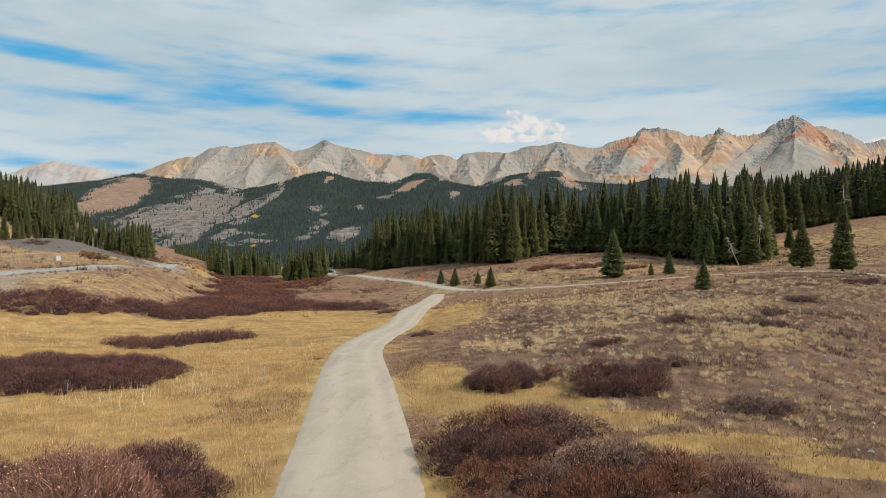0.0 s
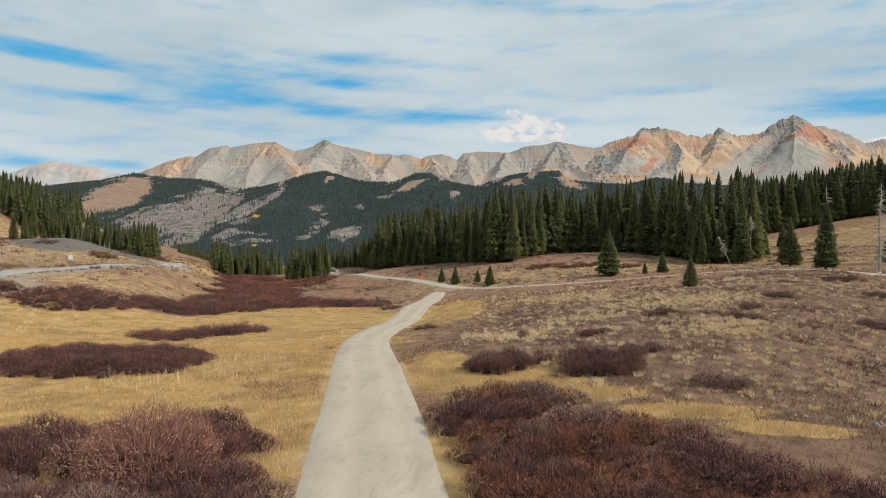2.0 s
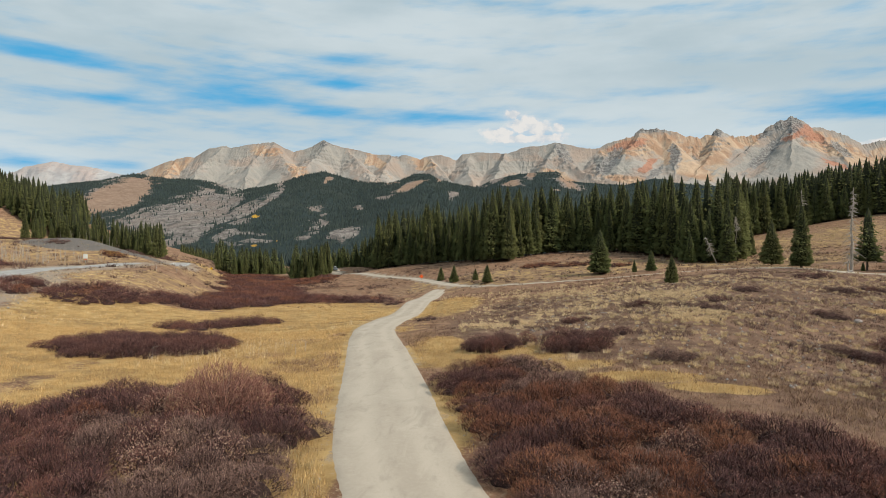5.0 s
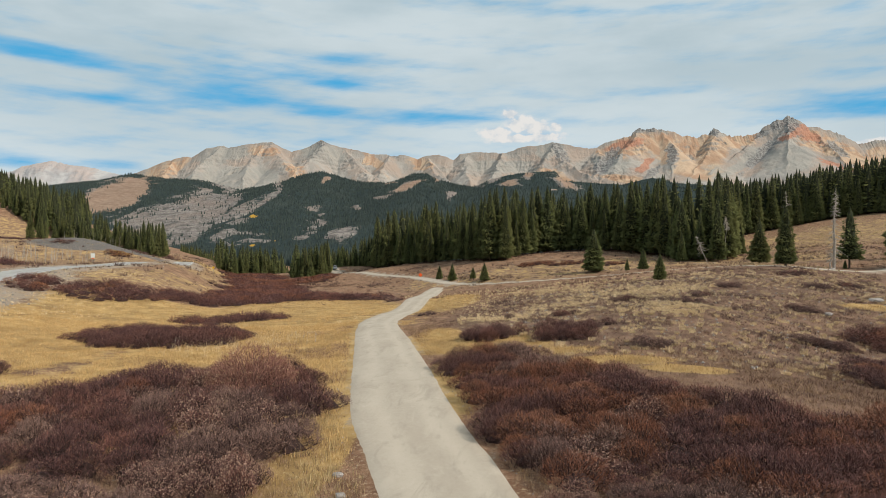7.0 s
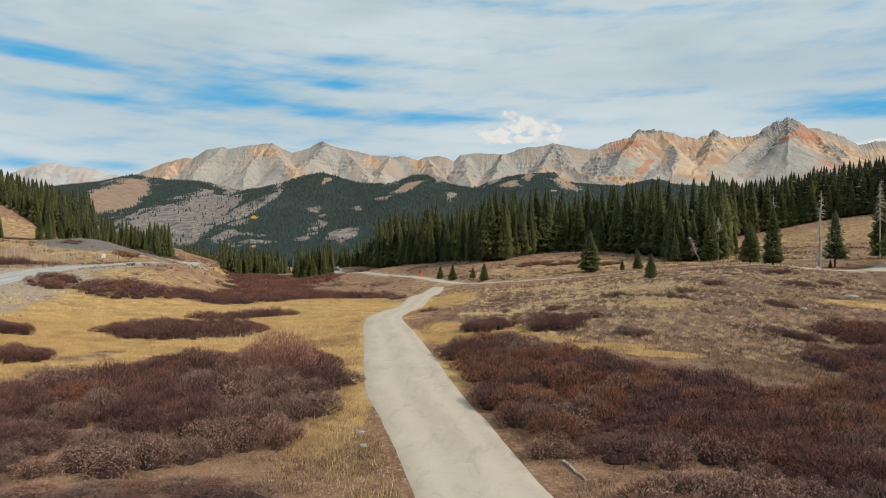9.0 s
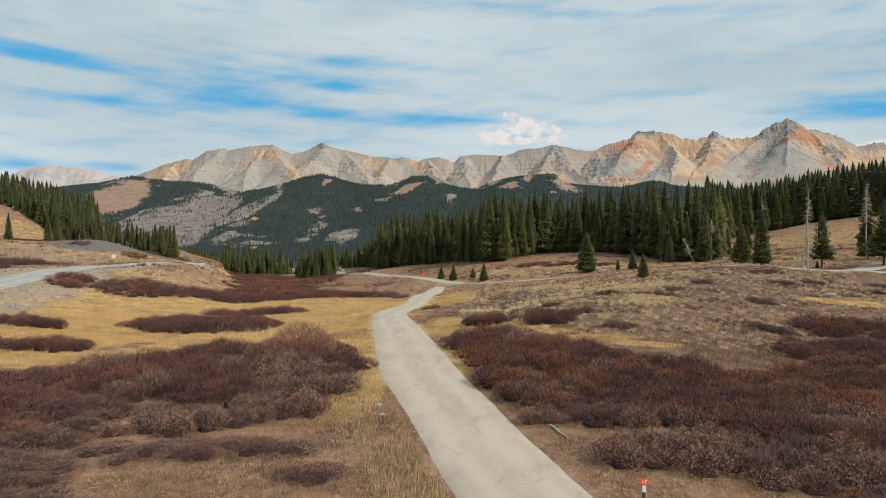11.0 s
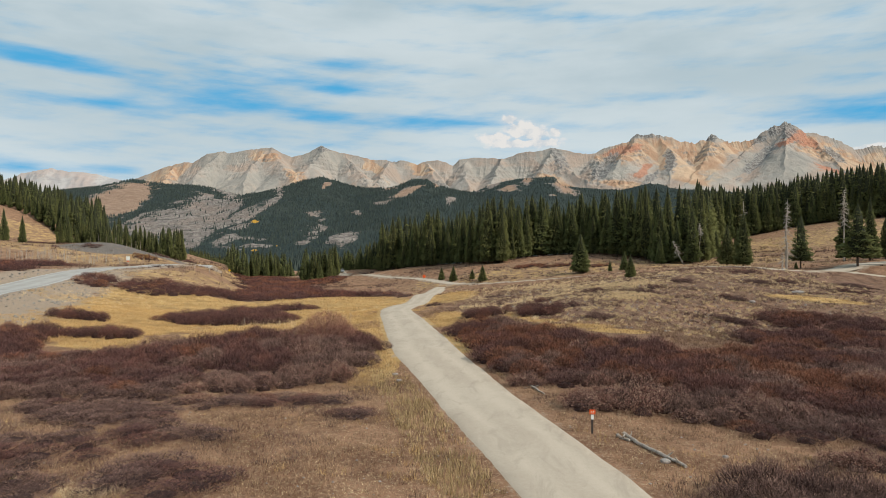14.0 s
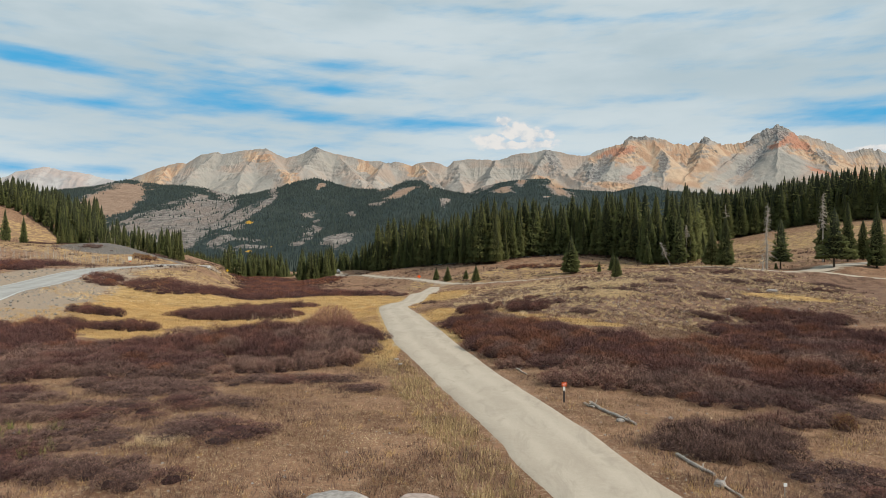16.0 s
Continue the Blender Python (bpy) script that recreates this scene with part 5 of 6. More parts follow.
thicket([(0.4, 37.8, 2.8, 2.3)], 0.95, 3, 1.35, "rounded dark willow clump beside the gravel road")
thicket([(6.2, 34.7, 2.9, 2.4)], 0.95, 4, 1.35, "rounded dark willow clump beside the gravel road")
thicket([(-68, 90, 9, 9), (-55, 105, 12, 10), (-42, 122, 12, 12), (-29, 124, 6, 8)], 2.0, 5, 1.7, DARK, (0.8, 0.2))
thicket([(-56, 128, 13, 12), (-63, 152, 12, 16), (-73, 182, 13, 18)], 2.1, 6, 1.6, "rust-brown willows filling the valley floor", (0.6, 0.4))
thicket([(-88, 222, 15, 24), (-106, 262, 14, 24), (-124, 296, 14, 18), (-72, 236, 9, 22)], 3.0, 66, 1.7, "rust-brown willows far down the valley floor", (0.45, 0.55))
thicket([(-36, 128, 5, 4), (-26, 117, 4, 3)], 1.6, 67, 1.1, "low purple-brown shrubs on the bank below the road", (0.6, 0, 0.4))


def big_bush(x, y, r, tall, seed, label):
    """A big rounded willow: a fan of stems, a cloud of fine twigs, a few yellow leaves."""
    rng = random.Random(seed)
    root = new("willow_bush")
    root.location = (x, y, float(height(x, y)))
    tagged(root, label, "shrub")
    ALL_OVALS.append((x, y, r, r))
    for n in range(22):
        ang, out_ = rng.uniform(0, 6.28), rng.uniform(0.15, 0.95)
        top = tall * (0.92 - 0.4 * out_ * out_)
        c, s = math.cos(ang) * r * out_, math.sin(ang) * r * out_
        part("stem", tube([(c * .12, s * .12, -0.2), (c * .4, s * .4, top * .45), (c, s, top)], [0.035, 0.024, 0.008], 5), M_ASH, root)
    v, f, ends = twigs(seed, 4200, r, tall, (0.30, 0.65), (0.008, 0.016))
    crown = new("crown", tri_mesh("crown", v, f, M_REDTWIG))
    crown.parent = root
    low = ends[np.argsort(ends[:, 2])[:900:3]]
    v, f = leaves(np.concatenate([low, ends[::5]]), seed, 0.045)
    foliage = new("foliage", tri_mesh("foliage", v, f, M_PALELEAF))
    foliage.parent = root


big_bush(-13.8, 16.0, 2.6, 3.3, 20, "big rounded reddish willow bush with a few yellow leaves")
thicket([(-15.0, 19.5, 4.0, 5), (-20.5, 18.5, 4.5, 4.5), (-14, 8, 6, 5.5), (-22, 10, 8, 5.5), (-10.9, 12, 2.7, 5)], 1.2, 7, 1.6, WIDE, (0.55, 0.03, 0.30, 0.12))
thicket([(-30, 4, 8, 7), (-38, -2, 8, 7)], 1.35, 8, 1.2, WIDE, (0.60, 0.05, 0.30, 0.05))
thicket([(-11, 3, 2.6, 1.9)], 0.8, 21, 1.15, "rounded willow shrub full of withered beige leaves", (0, 0, 0.15, 0.85), "willow_bush")
thicket([(0, 26, 3.6, 4), (4, 17, 6, 7), (10, 9, 7, 8), (-0.3, 18.5, 3, 5), (4.0, 9, 4.5, 6)], 1.2, 9, 1.4, WIDE, (0.5, 0.22, 0.2, 0.08))
thicket([(17, 5, 8, 8), (24, 8, 8, 8)], 1.3, 10, 1.35, WIDE, (0.4, 0.3, 0.25, 0.05))
thicket([(32, 16, 9, 8), (22, -1, 7, 5), (30, 0, 8, 8)], 1.5, 11, 1.25, WIDE, (0.5, 0.25, 0.2, 0.05))
thicket([(8, -3.6, 3.6, 2.0), (13.5, -4.5, 4.5, 2.6)], 0.9, 22, 1.1, "grey willow shrubs with withered beige leaves", (0, 0, 0.35, 0.65))
thicket([(2.9, 2.0, 1.0, 0.9)], 0.6, 23, 0.8, "small rounded shrub with withered beige leaves", (0, 0, 0.1, 0.9), "willow_bush")
thicket([(11.5, -17.3, 2.8, 2.2)], 0.8, 24, 1.1, "rounded grey-purple willow shrub beside a fallen log", (0.1, 0, 0.7, 0.2), "willow_bush")
thicket([(15.6, -13.2, 1.5, 0.9), (17.6, -12.8, 1.3, 0.8)], 0.7, 25, 0.85, "small shrub with golden beige leaves", (0, 0, 0, 0.5, 0.5), "willow_bush")
thicket([(19, -5.8, 4.5, 2.4), (15.5, -8.2, 3, 1.7)], 0.95, 70, 0.7, "low tangled grey-purple willows beside the thicket", (0.35, 0.05, 0.5, 0.1), "low_shrub")
thicket([(40, 30, 9, 8), (42, 44, 8, 5), (42, 12, 10, 9)], 1.8, 12, 1.5, DARK, (0.8, 0.2))
thicket([(32.5, 30.5, 6, 3.6), (28.5, 25.5, 4.2, 3.2), (40, 34, 6, 4)], 1.3, 68, 1.1, WIDE, (0.6, 0.3, 0.1))
thicket([(-190, 228, 14, 5)], 1.9, 69, 1.2, "dark scrub on the tan slope above the highway", (0.6, 0, 0.4), "low_shrub")
thicket([(-39, 23, 4.4, 1.8), (-45, 21.5, 4, 2.2)], 1.0, 13, 1.2, DARK)
thicket([(-51, 37, 4.5, 1.8)], 1.0, 14, 1.2, DARK)
thicket([(-46, 15, 6, 4), (-41, 9, 5, 4)], 1.2, 15, 1.5, DARK, (0.6, 0.4))
thicket([(-112, 96, 10, 9), (-118, 118, 8, 12)], 1.9, 16, 1.9, "dark red willows beyond the highway", (0.8, 0.2))
thicket([(-124, 106, 3, 2.5)], 1.3, 17, 2.0, "golden autumn shrub beyond the highway", (0, 0, 0, 0, 1), "willow_bush")
for n, (x, y, rx, ry) in enumerate(((-11.6, -17.2, 2.6, 2.2), (-18, -14.5, 3.0, 2.2), (-16.8, -19.3, 2.2, 1.6), (-10.3, -3.6, 2.6, 1.5), (-14.5, -4.6, 3.2, 1.3), (-6.3, -6.9, 1.0, 0.7), (-20.5, -7.4, 4.5, 2.4), (-26, -12, 4.0, 2.8), (-17.5, -9.5, 2.5, 1.5), (-14, -11.5, 2.2, 1.4), (20.5, -9.5, 3.4, 2), (24, -14.5, 3, 2), (14, -21, 2.0, 1.6))):
    thicket([(x, y, rx, ry)], 0.95, 80 + n, 0.5, "low tangled dark dwarf willows on bare ground", (0.35, 0.0, 0.55, 0.1), "low_shrub")
for n, (x, y, r) in enumerate(((22.6, 53.8, 1.6), (7.7, 48.8, 1.5), (2.3, 54.2, 1.2), (9.8, 38.6, 1.0), (12.5, 29.8, 1.4), (40.7, 86.8, 2.5), (51, 92, 3), (33, 71, 2), (46, 74, 2.2), (54, 80, 2), (26, 62, 1.6), (16, 58, 1.4),
                              (30, 40, 3.0), (36, 56, 1.6), (52, 66, 1.5), (-18, 104, 2.5), (-9, 70, 1.5), (62, 74, 2.4), (70, 88, 2.6), (-70, 140, 3), (-62, 128, 2.5), (-84, 170, 3), (-142, 228, 4), (-150, 262, 4), (-135, 240, 3), (-62, 180, 3), (-180, 240, 4), (-165, 215, 4), (-210, 262, 5))):
    thicket([(x, y, r, r * 0.6)], 0.8 if y < 110 else 1.5, 40 + n, 0.7 if y < 110 else 1.1, "low dark leafless shrub patch on dry ground", (0.35, 0, 0.65, 0), "low_shrub")

thicket([(14, 178, 6, 3), (24, 174, 7, 3), (34, 166, 5, 2.5)], 1.6, 26, 1.1, "low red-brown willows on the bank below the woods", (0.5, 0.5))
thicket([(-83, 90, 5, 3.5), (-80, 84, 4, 2.5)], 1.4, 27, 1.5, "rust-brown willows beside the highway bank", (0.4, 0.6))
thicket([(-133, 198, 4, 3)], 1.4, 28, 1.6, "golden shrub at the foot of the gravel mound", (0, 0, 0, 0, 1), "willow_bush")
thicket([(-190, 262, 12, 5), (-165, 240, 8, 4)], 2.0, 29, 1.3, "dark red scrub on the gravel mound", (0.6, 0.4))
thicket([(-24, -1, 7, 5), (-16, 0, 4.5, 2.4), (-30, -3, 6, 5)], 1.15, 120, 0.95, "low thicket of purple-brown leafless willows", (0.40, 0.02, 0.42, 0.16))
thicket([(6.8, 2.2, 2.6, 2.2), (11, 2.0, 4, 2.4), (15.5, -0.5, 4, 2.6)], 1.0, 121, 1.05, "willow thicket with withered pinkish leaves", (0.45, 0.05, 0.2, 0.3))
thicket([(1.8, 9.5, 2.0, 4)], 1.0, 122, 1.15, "dark willow clump beside the gravel road", (0.7, 0.2, 0.1))
for n, (x, y, rx, ry) in enumerate(((-13.8, -23.4, 3.2, 1.3), (-10.4, -24.2, 1.6, 0.8), (-18.8, -22, 2.5, 1.5), (-21.5, -15.5, 2.6, 1.6), (-24.5, -17.5, 3.5, 2.4))):
    thicket([(x, y, rx, ry)], 0.7, 130 + n, 0.55, "low grey-brown dwarf willows on bare ground", (0.4, 0, 0.6), "low_shrub")


# ---- grass, weeds and stones ----
def inside(x, y, ovals):
    hit = np.zeros(len(x), bool)
    for cx, cy, rx, ry in ovals:
        hit |= ((x - cx) / rx) ** 2 + ((y - cy) / ry) ** 2 < 1
    return hit


def sown(seed, count, area, chance, gap=0.15, off_shrubs=True):
    """Random places in an area (x0, x1, y0, y1), kept with the given chance, off the ways."""
    g = np.random.RandomState(seed)
    x, y = area[0] + (area[1] - area[0]) * g.rand(count), area[2] + (area[3] - area[2]) * g.rand(count)
    keep = g.rand(count) < chance(x, y)
    if off_shrubs:
        keep &= ~inside(x, y, [(a, b, c * 0.8, d * 0.8) for a, b, c, d in ALL_OVALS])
    x, y = x[keep], y[keep]
    clear = np.minimum.reduce([d for d, z in near_way(x, y)]) > gap
    return x[clear], y[clear], g


def blades(name, xy, count, tall, spread, width, material, label, lean=0.5):
    """Tufts of thin blades at the places, joined into one."""
    x, y, g = xy
    n = len(x)
    z = height(x, y)
    size = 0.6 + 0.8 * g.rand(n)
    a = g.rand(n, count) * 6.283
    r = np.sqrt(g.rand(n, count)) * spread * size[:, None]
    bx, by = x[:, None] + r * np.cos(a), y[:, None] + r * np.sin(a)
    h = tall * size[:, None] * (0.55 + 0.6 * g.rand(n, count))
    q = a + g.randn(n, count) * 0.8
    tx, ty = bx + np.cos(q) * h * lean * g.rand(n, count), by + np.sin(q) * h * lean * g.rand(n, count)
    w = width * (0.6 + 0.8 * g.rand(n, count))
    o = g.rand(n, count) * 3.14
    zz = np.repeat(z[:, None], count, 1)
    v = np.stack([np.stack([bx - w * np.cos(o), by - w * np.sin(o), zz - 0.04], -1), np.stack([bx + w * np.cos(o), by + w * np.sin(o), zz - 0.04], -1), np.stack([tx, ty, zz + h], -1)], 2).reshape(-1, 3)
    return tagged(new(name, tri_mesh(name, v, np.arange(len(v)).reshape(-1, 3), material)), label, "grass", kind="stuff")


def patchy(seed, cell, lo, hi):
    return lambda x, y: soft(wave(x / cell, y / cell, seed, 4), lo, hi)


yellowish = lambda x, y: np.maximum(blob(x, y, MEADOW), blob(x, y, YELLOW))
brownish = lambda x, y: 1 - yellowish(x, y)
blades("meadow_grass", sown(1, 52000, (-58, 18, 6, 60), lambda x, y: soft(yellowish(x, y) + 0.5 * wave(x / 2.2, y / 2.2, 5, 4), 0.45, 0.7)), 7, 0.22, 0.22, 0.011, M_STRAW, "golden dry meadow grass")
blades("meadow_grass", sown(2, 26000, (-90, 60, 55, 125), lambda x, y: soft(yellowish(x, y) + 0.5 * wave(x / 2.2, y / 2.2, 5, 4), 0.45, 0.7)), 6, 0.26, 0.35, 0.022, M_STRAW, "golden dry meadow grass further off")
blades("bunchgrass", sown(3, 4400, (2, 46, 24, 52), lambda x, y: brownish(x, y) * (0.12 + patchy(61, 9, 0.0, 0.5)(x, y))), 80, 0.27, 0.19, 0.015, M_BUNCH, "pale bunches of dry grass on the knoll", 0.9)
blades("bunchgrass", sown(44, 7600, (-4, 66, 50, 100), lambda x, y: brownish(x, y) * (0.12 + patchy(61, 9, 0.0, 0.5)(x, y))), 30, 0.28, 0.20, 0.026, M_BUNCH, "pale bunches of dry grass on the upper knoll", 1.1)
blades("bunchgrass", sown(4, 2600, (-22, 70, 60, 125), lambda x, y: brownish(x, y) * (0.1 + 0.8 * patchy(62, 12, 0.0, 0.5)(x, y))), 12, 0.42, 0.22, 0.045, M_BUNCH, "pale bunches of dry grass further off", 0.8)
blades("low_sage", sown(5, 15000, (-8, 64, 20, 100), lambda x, y: brownish(x, y) * (0.25 + 0.75 * patchy(63, 5, -0.1, 0.4)(x, y))), 10, 0.20, 0.26, 0.022, M_SCRUB, "low brown sage covering the knoll", 1.2)
near_brown = lambda x, y: 0.3 + 0.7 * patchy(64, 3.0, -0.25, 0.3)(x, y)
blades("dry_weeds", sown(6, 42000, (-32, 24, -44, 8), near_brown), 9, 0.15, 0.18, 0.009, M_SAGE, "short dry brown weeds on bare ground", 1.3)
blades("low_sage", sown(7, 24000, (-34, 26, -44, 8), lambda x, y: patchy(65, 3.6, -0.2, 0.3)(x, y)), 12, 0.19, 0.2, 0.009, M_SCRUB, "low brown sage and weeds beside the road", 1.2)
blades("dwarf_shrubs", sown(30, 7000, (-34, 24, -44, 8), lambda x, y: patchy(70, 4.2, -0.06, 0.16)(x, y), 0.5), 26, 0.28, 0.36, 0.009, M_DWARF, "dark leafless dwarf shrubs in patches on bare ground", 1.0)
blades("dwarf_shrubs", sown(31, 5200, (0, 75, 26, 110), lambda x, y: brownish(x, y) * patchy(71, 4.5, 0.02, 0.32)(x, y), 0.5), 22, 0.40, 0.42, 0.018, M_DWARF, "dark leafless dwarf shrubs on the knoll", 1.0)
blades("dwarf_shrubs", sown(32, 3600, (-250, -55, 110, 320), lambda x, y: 0.1 + 0.9 * patchy(72, 14, 0.0, 0.4)(x, y), 0.8), 14, 0.9, 0.9, 0.07, M_DWARF, "dark scrub on the slopes beyond the highway", 1.0)
blades("dwarf_shrubs", sown(33, 2600, (-40, 110, 148, 225), lambda x, y: 0.1 + 0.9 * patchy(73, 9, 0.0, 0.4)(x, y), 0.8), 14, 0.6, 0.7, 0.06, M_DWARF, "dark scrub on the bank below the woods", 1.0)
blades("dry_weeds", sown(34, 12000, (2, 62, 8, 28), lambda x, y: brownish(x, y) * near_brown(x, y)), 9, 0.22, 0.24, 0.014, M_SAGE, "short dry weeds beside the thicket", 1.2)
blades("low_sage", sown(35, 9000, (2, 66, 8, 30), lambda x, y: brownish(x, y) * patchy(65, 3.6, -0.2, 0.3)(x, y)), 10, 0.26, 0.26, 0.014, M_SCRUB, "low brown sage beside the thicket", 1.2)
blades("tall_weeds", sown(45, 9000, (-32, 24, -42, 6), lambda x, y: 0.15 + 0.75 * patchy(77, 2.4, 0.0, 0.4)(x, y)), 14, 0.30, 0.16, 0.006, M_SAGE, "thin upright dry weed stalks", 0.7)
blades("tall_weeds", sown(46, 5000, (-32, 24, -42, 6), lambda x, y: patchy(78, 3.2, 0.05, 0.4)(x, y)), 14, 0.24, 0.22, 0.008, M_STRAW, "pale straw tufts among the weeds", 0.9)
blades("dry_weeds", sown(47, 7000, (-22, -6, 10, 52), lambda x, y: 0.8 * patchy(80, 4.0, 0.0, 0.35)(x, y)), 10, 0.30, 0.26, 0.014, M_SAGE, "brown withered weeds in the meadow beside the road", 1.0)
beside = lambda lo, hi: (lambda x, y: (lambda d: ((d > lo) & (d < hi)).astype(float))(near_way(x, y)[0][0]))
left_side = lambda x, y: beside(0.1, 2.6)(x, y) * (x < 3.2 - 0.42 * (y + 15)) * (0.35 + 0.65 * patchy(66, 4, -0.2, 0.3)(x, y))
blades("verge_grass", sown(8, 26000, (-16, 6, -40, 30), left_side, 0.1, False), 10, 0.34, 0.15, 0.010, M_VERGE, "tall straw-coloured grass along the road edge", 0.6)
blades("verge_grass", sown(9, 16000, (-14, 14, -40, 60), lambda x, y: beside(0.05, 0.9)(x, y) * 0.8, 0.05, False), 6, 0.16, 0.14, 0.010, M_SAGE, "short withered grass along the road edges", 0.9)
blades("yellow_grass", sown(10, 3500, (-28, 22, -30, 6), lambda x, y: patchy(67, 4.5, 0.22, 0.5)(x, y)), 9, 0.2, 0.16, 0.010, M_STRAW, "small patches of yellow grass among the weeds", 0.8)
blades("pale_grass", sown(11, 120, (-13.6, -11.4, -20.2, -18.8), lambda x, y: 0.9 + 0 * x, 0.15, False), 10, 0.20, 0.14, 0.008, M_BUNCH, "bleached grass tussocks", 1.4)
blades("green_stalks", sown(12, 220, (-21, -16, -23, -17.5), lambda x, y: 0.35 + 0 * x), 16, 0.5, 0.10, 0.011, M_GREEN, "upright green and yellow stalks", 0.35)
blades("reed_stalks", sown(13, 1500, (-34, -18, 30, 52), lambda x, y: 0.25 * blob(x, y, [(-26, 40, 5, 6), (-20, 46, 5, 4)])), 5, 0.8, 0.25, 0.012, M_BUNCH, "tall bleached stalks in the meadow", 0.5)
blades("slope_grass", sown(36, 7500, (58, 190, 125, 290), lambda x, y: 0.2 + 0.6 * patchy(74, 12, -0.2, 0.4)(x, y), 0.8), 7, 0.4, 0.5, 0.06, M_VERGE, "dry grass on the open slope below the woods", 1.0)
blades("slope_grass", sown(37, 5000, (-270, -62, 60, 320), lambda x, y: 0.2 + 0.6 * patchy(75, 12, -0.2, 0.4)(x, y), 0.8), 7, 0.4, 0.5, 0.06, M_VERGE, "dry grass on the slopes beside the highway", 1.0)
blades("bank_weeds", sown(14, 12000, (-130, 120, 100, 230), lambda x, y: 0.15 + 0.85 * patchy(68, 10, 0.05, 0.5)(x, y), 0.8), 9, 0.45, 0.5, 0.05, M_SCRUB, "brown scrub on the far banks", 1.2)
blades("bank_weeds", sown(15, 2500, (-110, -50, 30, 120), lambda x, y: 0.6 * blob(x, y, BANK), 0.8), 9, 0.3, 0.4, 0.04, M_BUNCH, "thin dry grass on the highway bank", 1.0)


def saplings(name, xy, label, tall=2.2, more=2.6, thin=1.0):
    """Thin bare pale poles with a few twigs."""
    x, y, g = xy
    n = len(x)
    z, h = height(x, y), tall + more * g.rand(n)
    v = []
    for k in range(5):
        a, s = g.rand(n) * 6.283, 0.0 if k == 0 else 1.0
        z0 = h * (0 if k == 0 else 0.4 + 0.12 * k)
        lx, ly = np.cos(a) * (0.15 + 0.45 * s), np.sin(a) * (0.15 + 0.45 * s)
        w = thin * (0.06 - 0.03 * s)
        top = h if k == 0 else np.minimum(z0 + 0.9, h * 1.05)
        v.append(np.stack([np.stack([x - w * np.sin(a), y + w * np.cos(a), z + z0], -1), np.stack([x + w * np.sin(a), y - w * np.cos(a), z + z0], -1), np.stack([x + lx, y + ly, z + top], -1)], 1))
    v = np.concatenate(v).reshape(-1, 3)
    return tagged(new(name, tri_mesh(name, v, np.arange(len(v)).reshape(-1, 3), M_DEADWOOD)), label, "saplings", kind="stuff")


saplings("aspen_saplings", sown(16, 420, (-170, -118, 128, 205), lambda x, y: blob(x, y, [(-140, 160, 26, 22), (-128, 140, 12, 10)]), 1.5), "pale leafless aspen saplings beyond the highway")


saplings("aspen_trees", sown(40, 90, (-225, -135, 225, 300), lambda x, y: blob(x, y, [(-175, 262, 30, 18)]), 1.5, False), "pale leafless aspens among the spruces", 5.0, 5.0, 1.6)
saplings("dead_stalks", sown(41, 60, (-34, -16, 36, 50), lambda x, y: blob(x, y, [(-19.5, 43, 3, 3), (-30, 39, 5, 1.2)]), 0.5, False), "bleached bare stalks standing in the meadow", 0.5, 0.9, 0.45)
blades("plant_litter", sown(42, 34000, (-30, 22, -42, 8), lambda x, y: 0.45 + 0.55 * patchy(76, 2.5, -0.3, 0.3)(x, y)), 3, 0.05, 0.22, 0.018, M_BUNCH, "pale broken stalks lying on the bare ground", 4.0)
blades("plant_litter", sown(43, 22000, (-4, 62, 26, 90), brownish), 4, 0.06, 0.30, 0.022, M_BUNCH, "pale broken stalks lying on the knoll", 4.0)


def pebbles(name, xy, size, material, label):
    x, y, g = xy
    n = len(x)
    base = np.array([(1, 0, 0), (0, 1, 0), (-1, 0, 0), (0, -1, 0), (0, 0, .8), (0, 0, -.8)])
    tri = np.array([(0, 1, 4), (1, 2, 4), (2, 3, 4), (3, 0, 4), (1, 0, 5), (2, 1, 5), (3, 2, 5), (0, 3, 5)])
    s = size * (0.4 + 1.2 * g.rand(n) ** 2.5)
    v = base[None] * s[:, None, None] * (0.65 + 0.7 * g.rand(n, 6, 3))
    v = v + np.stack([x, y, height(x, y) + 0.2 * s], -1)[:, None]
    f = (tri[None] + 6 * np.arange(n)[:, None, None]).reshape(-1, 3)
    return tagged(new(name, tri_mesh(name, v.reshape(-1, 3), f, material)), label, "stones", kind="stuff")


pebbles("scattered_stones", sown(18, 2600, (2, 60, 24, 90), brownish), 0.10, M_STONE, "small pale stones scattered over the knoll")
pebbles("scattered_stones", sown(19, 1600, (-24, 18, -40, 6), lambda x, y: 0.35 + 0 * x), 0.055, M_STONE, "small pale stones among the weeds")
pebbles("gravel_spill", sown(20, 12000, (-18, 16, -40, 70), beside(0.0, 0.55), 0.0, False), 0.035, M_STONE, "loose gravel along the road edges")
pebbles("scree", sown(21, 5200, (-100, -52, 20, 116), lambda x, y: 0.9 * soft(near_way(x, y)[3][0], 12, 3), 0.3), 0.19, M_RIPRAP, "grey riprap stones on the highway bank")
pebbles("scree", sown(22, 6000, (-60, 100, 150, 212), lambda x, y: 0.8 * blob(x, y, BANK) * (0.25 + patchy(79, 8, -0.1, 0.3)(x, y)), 0.5), 0.24, M_RUBBLE, "tan rubble on the bank below the woods")


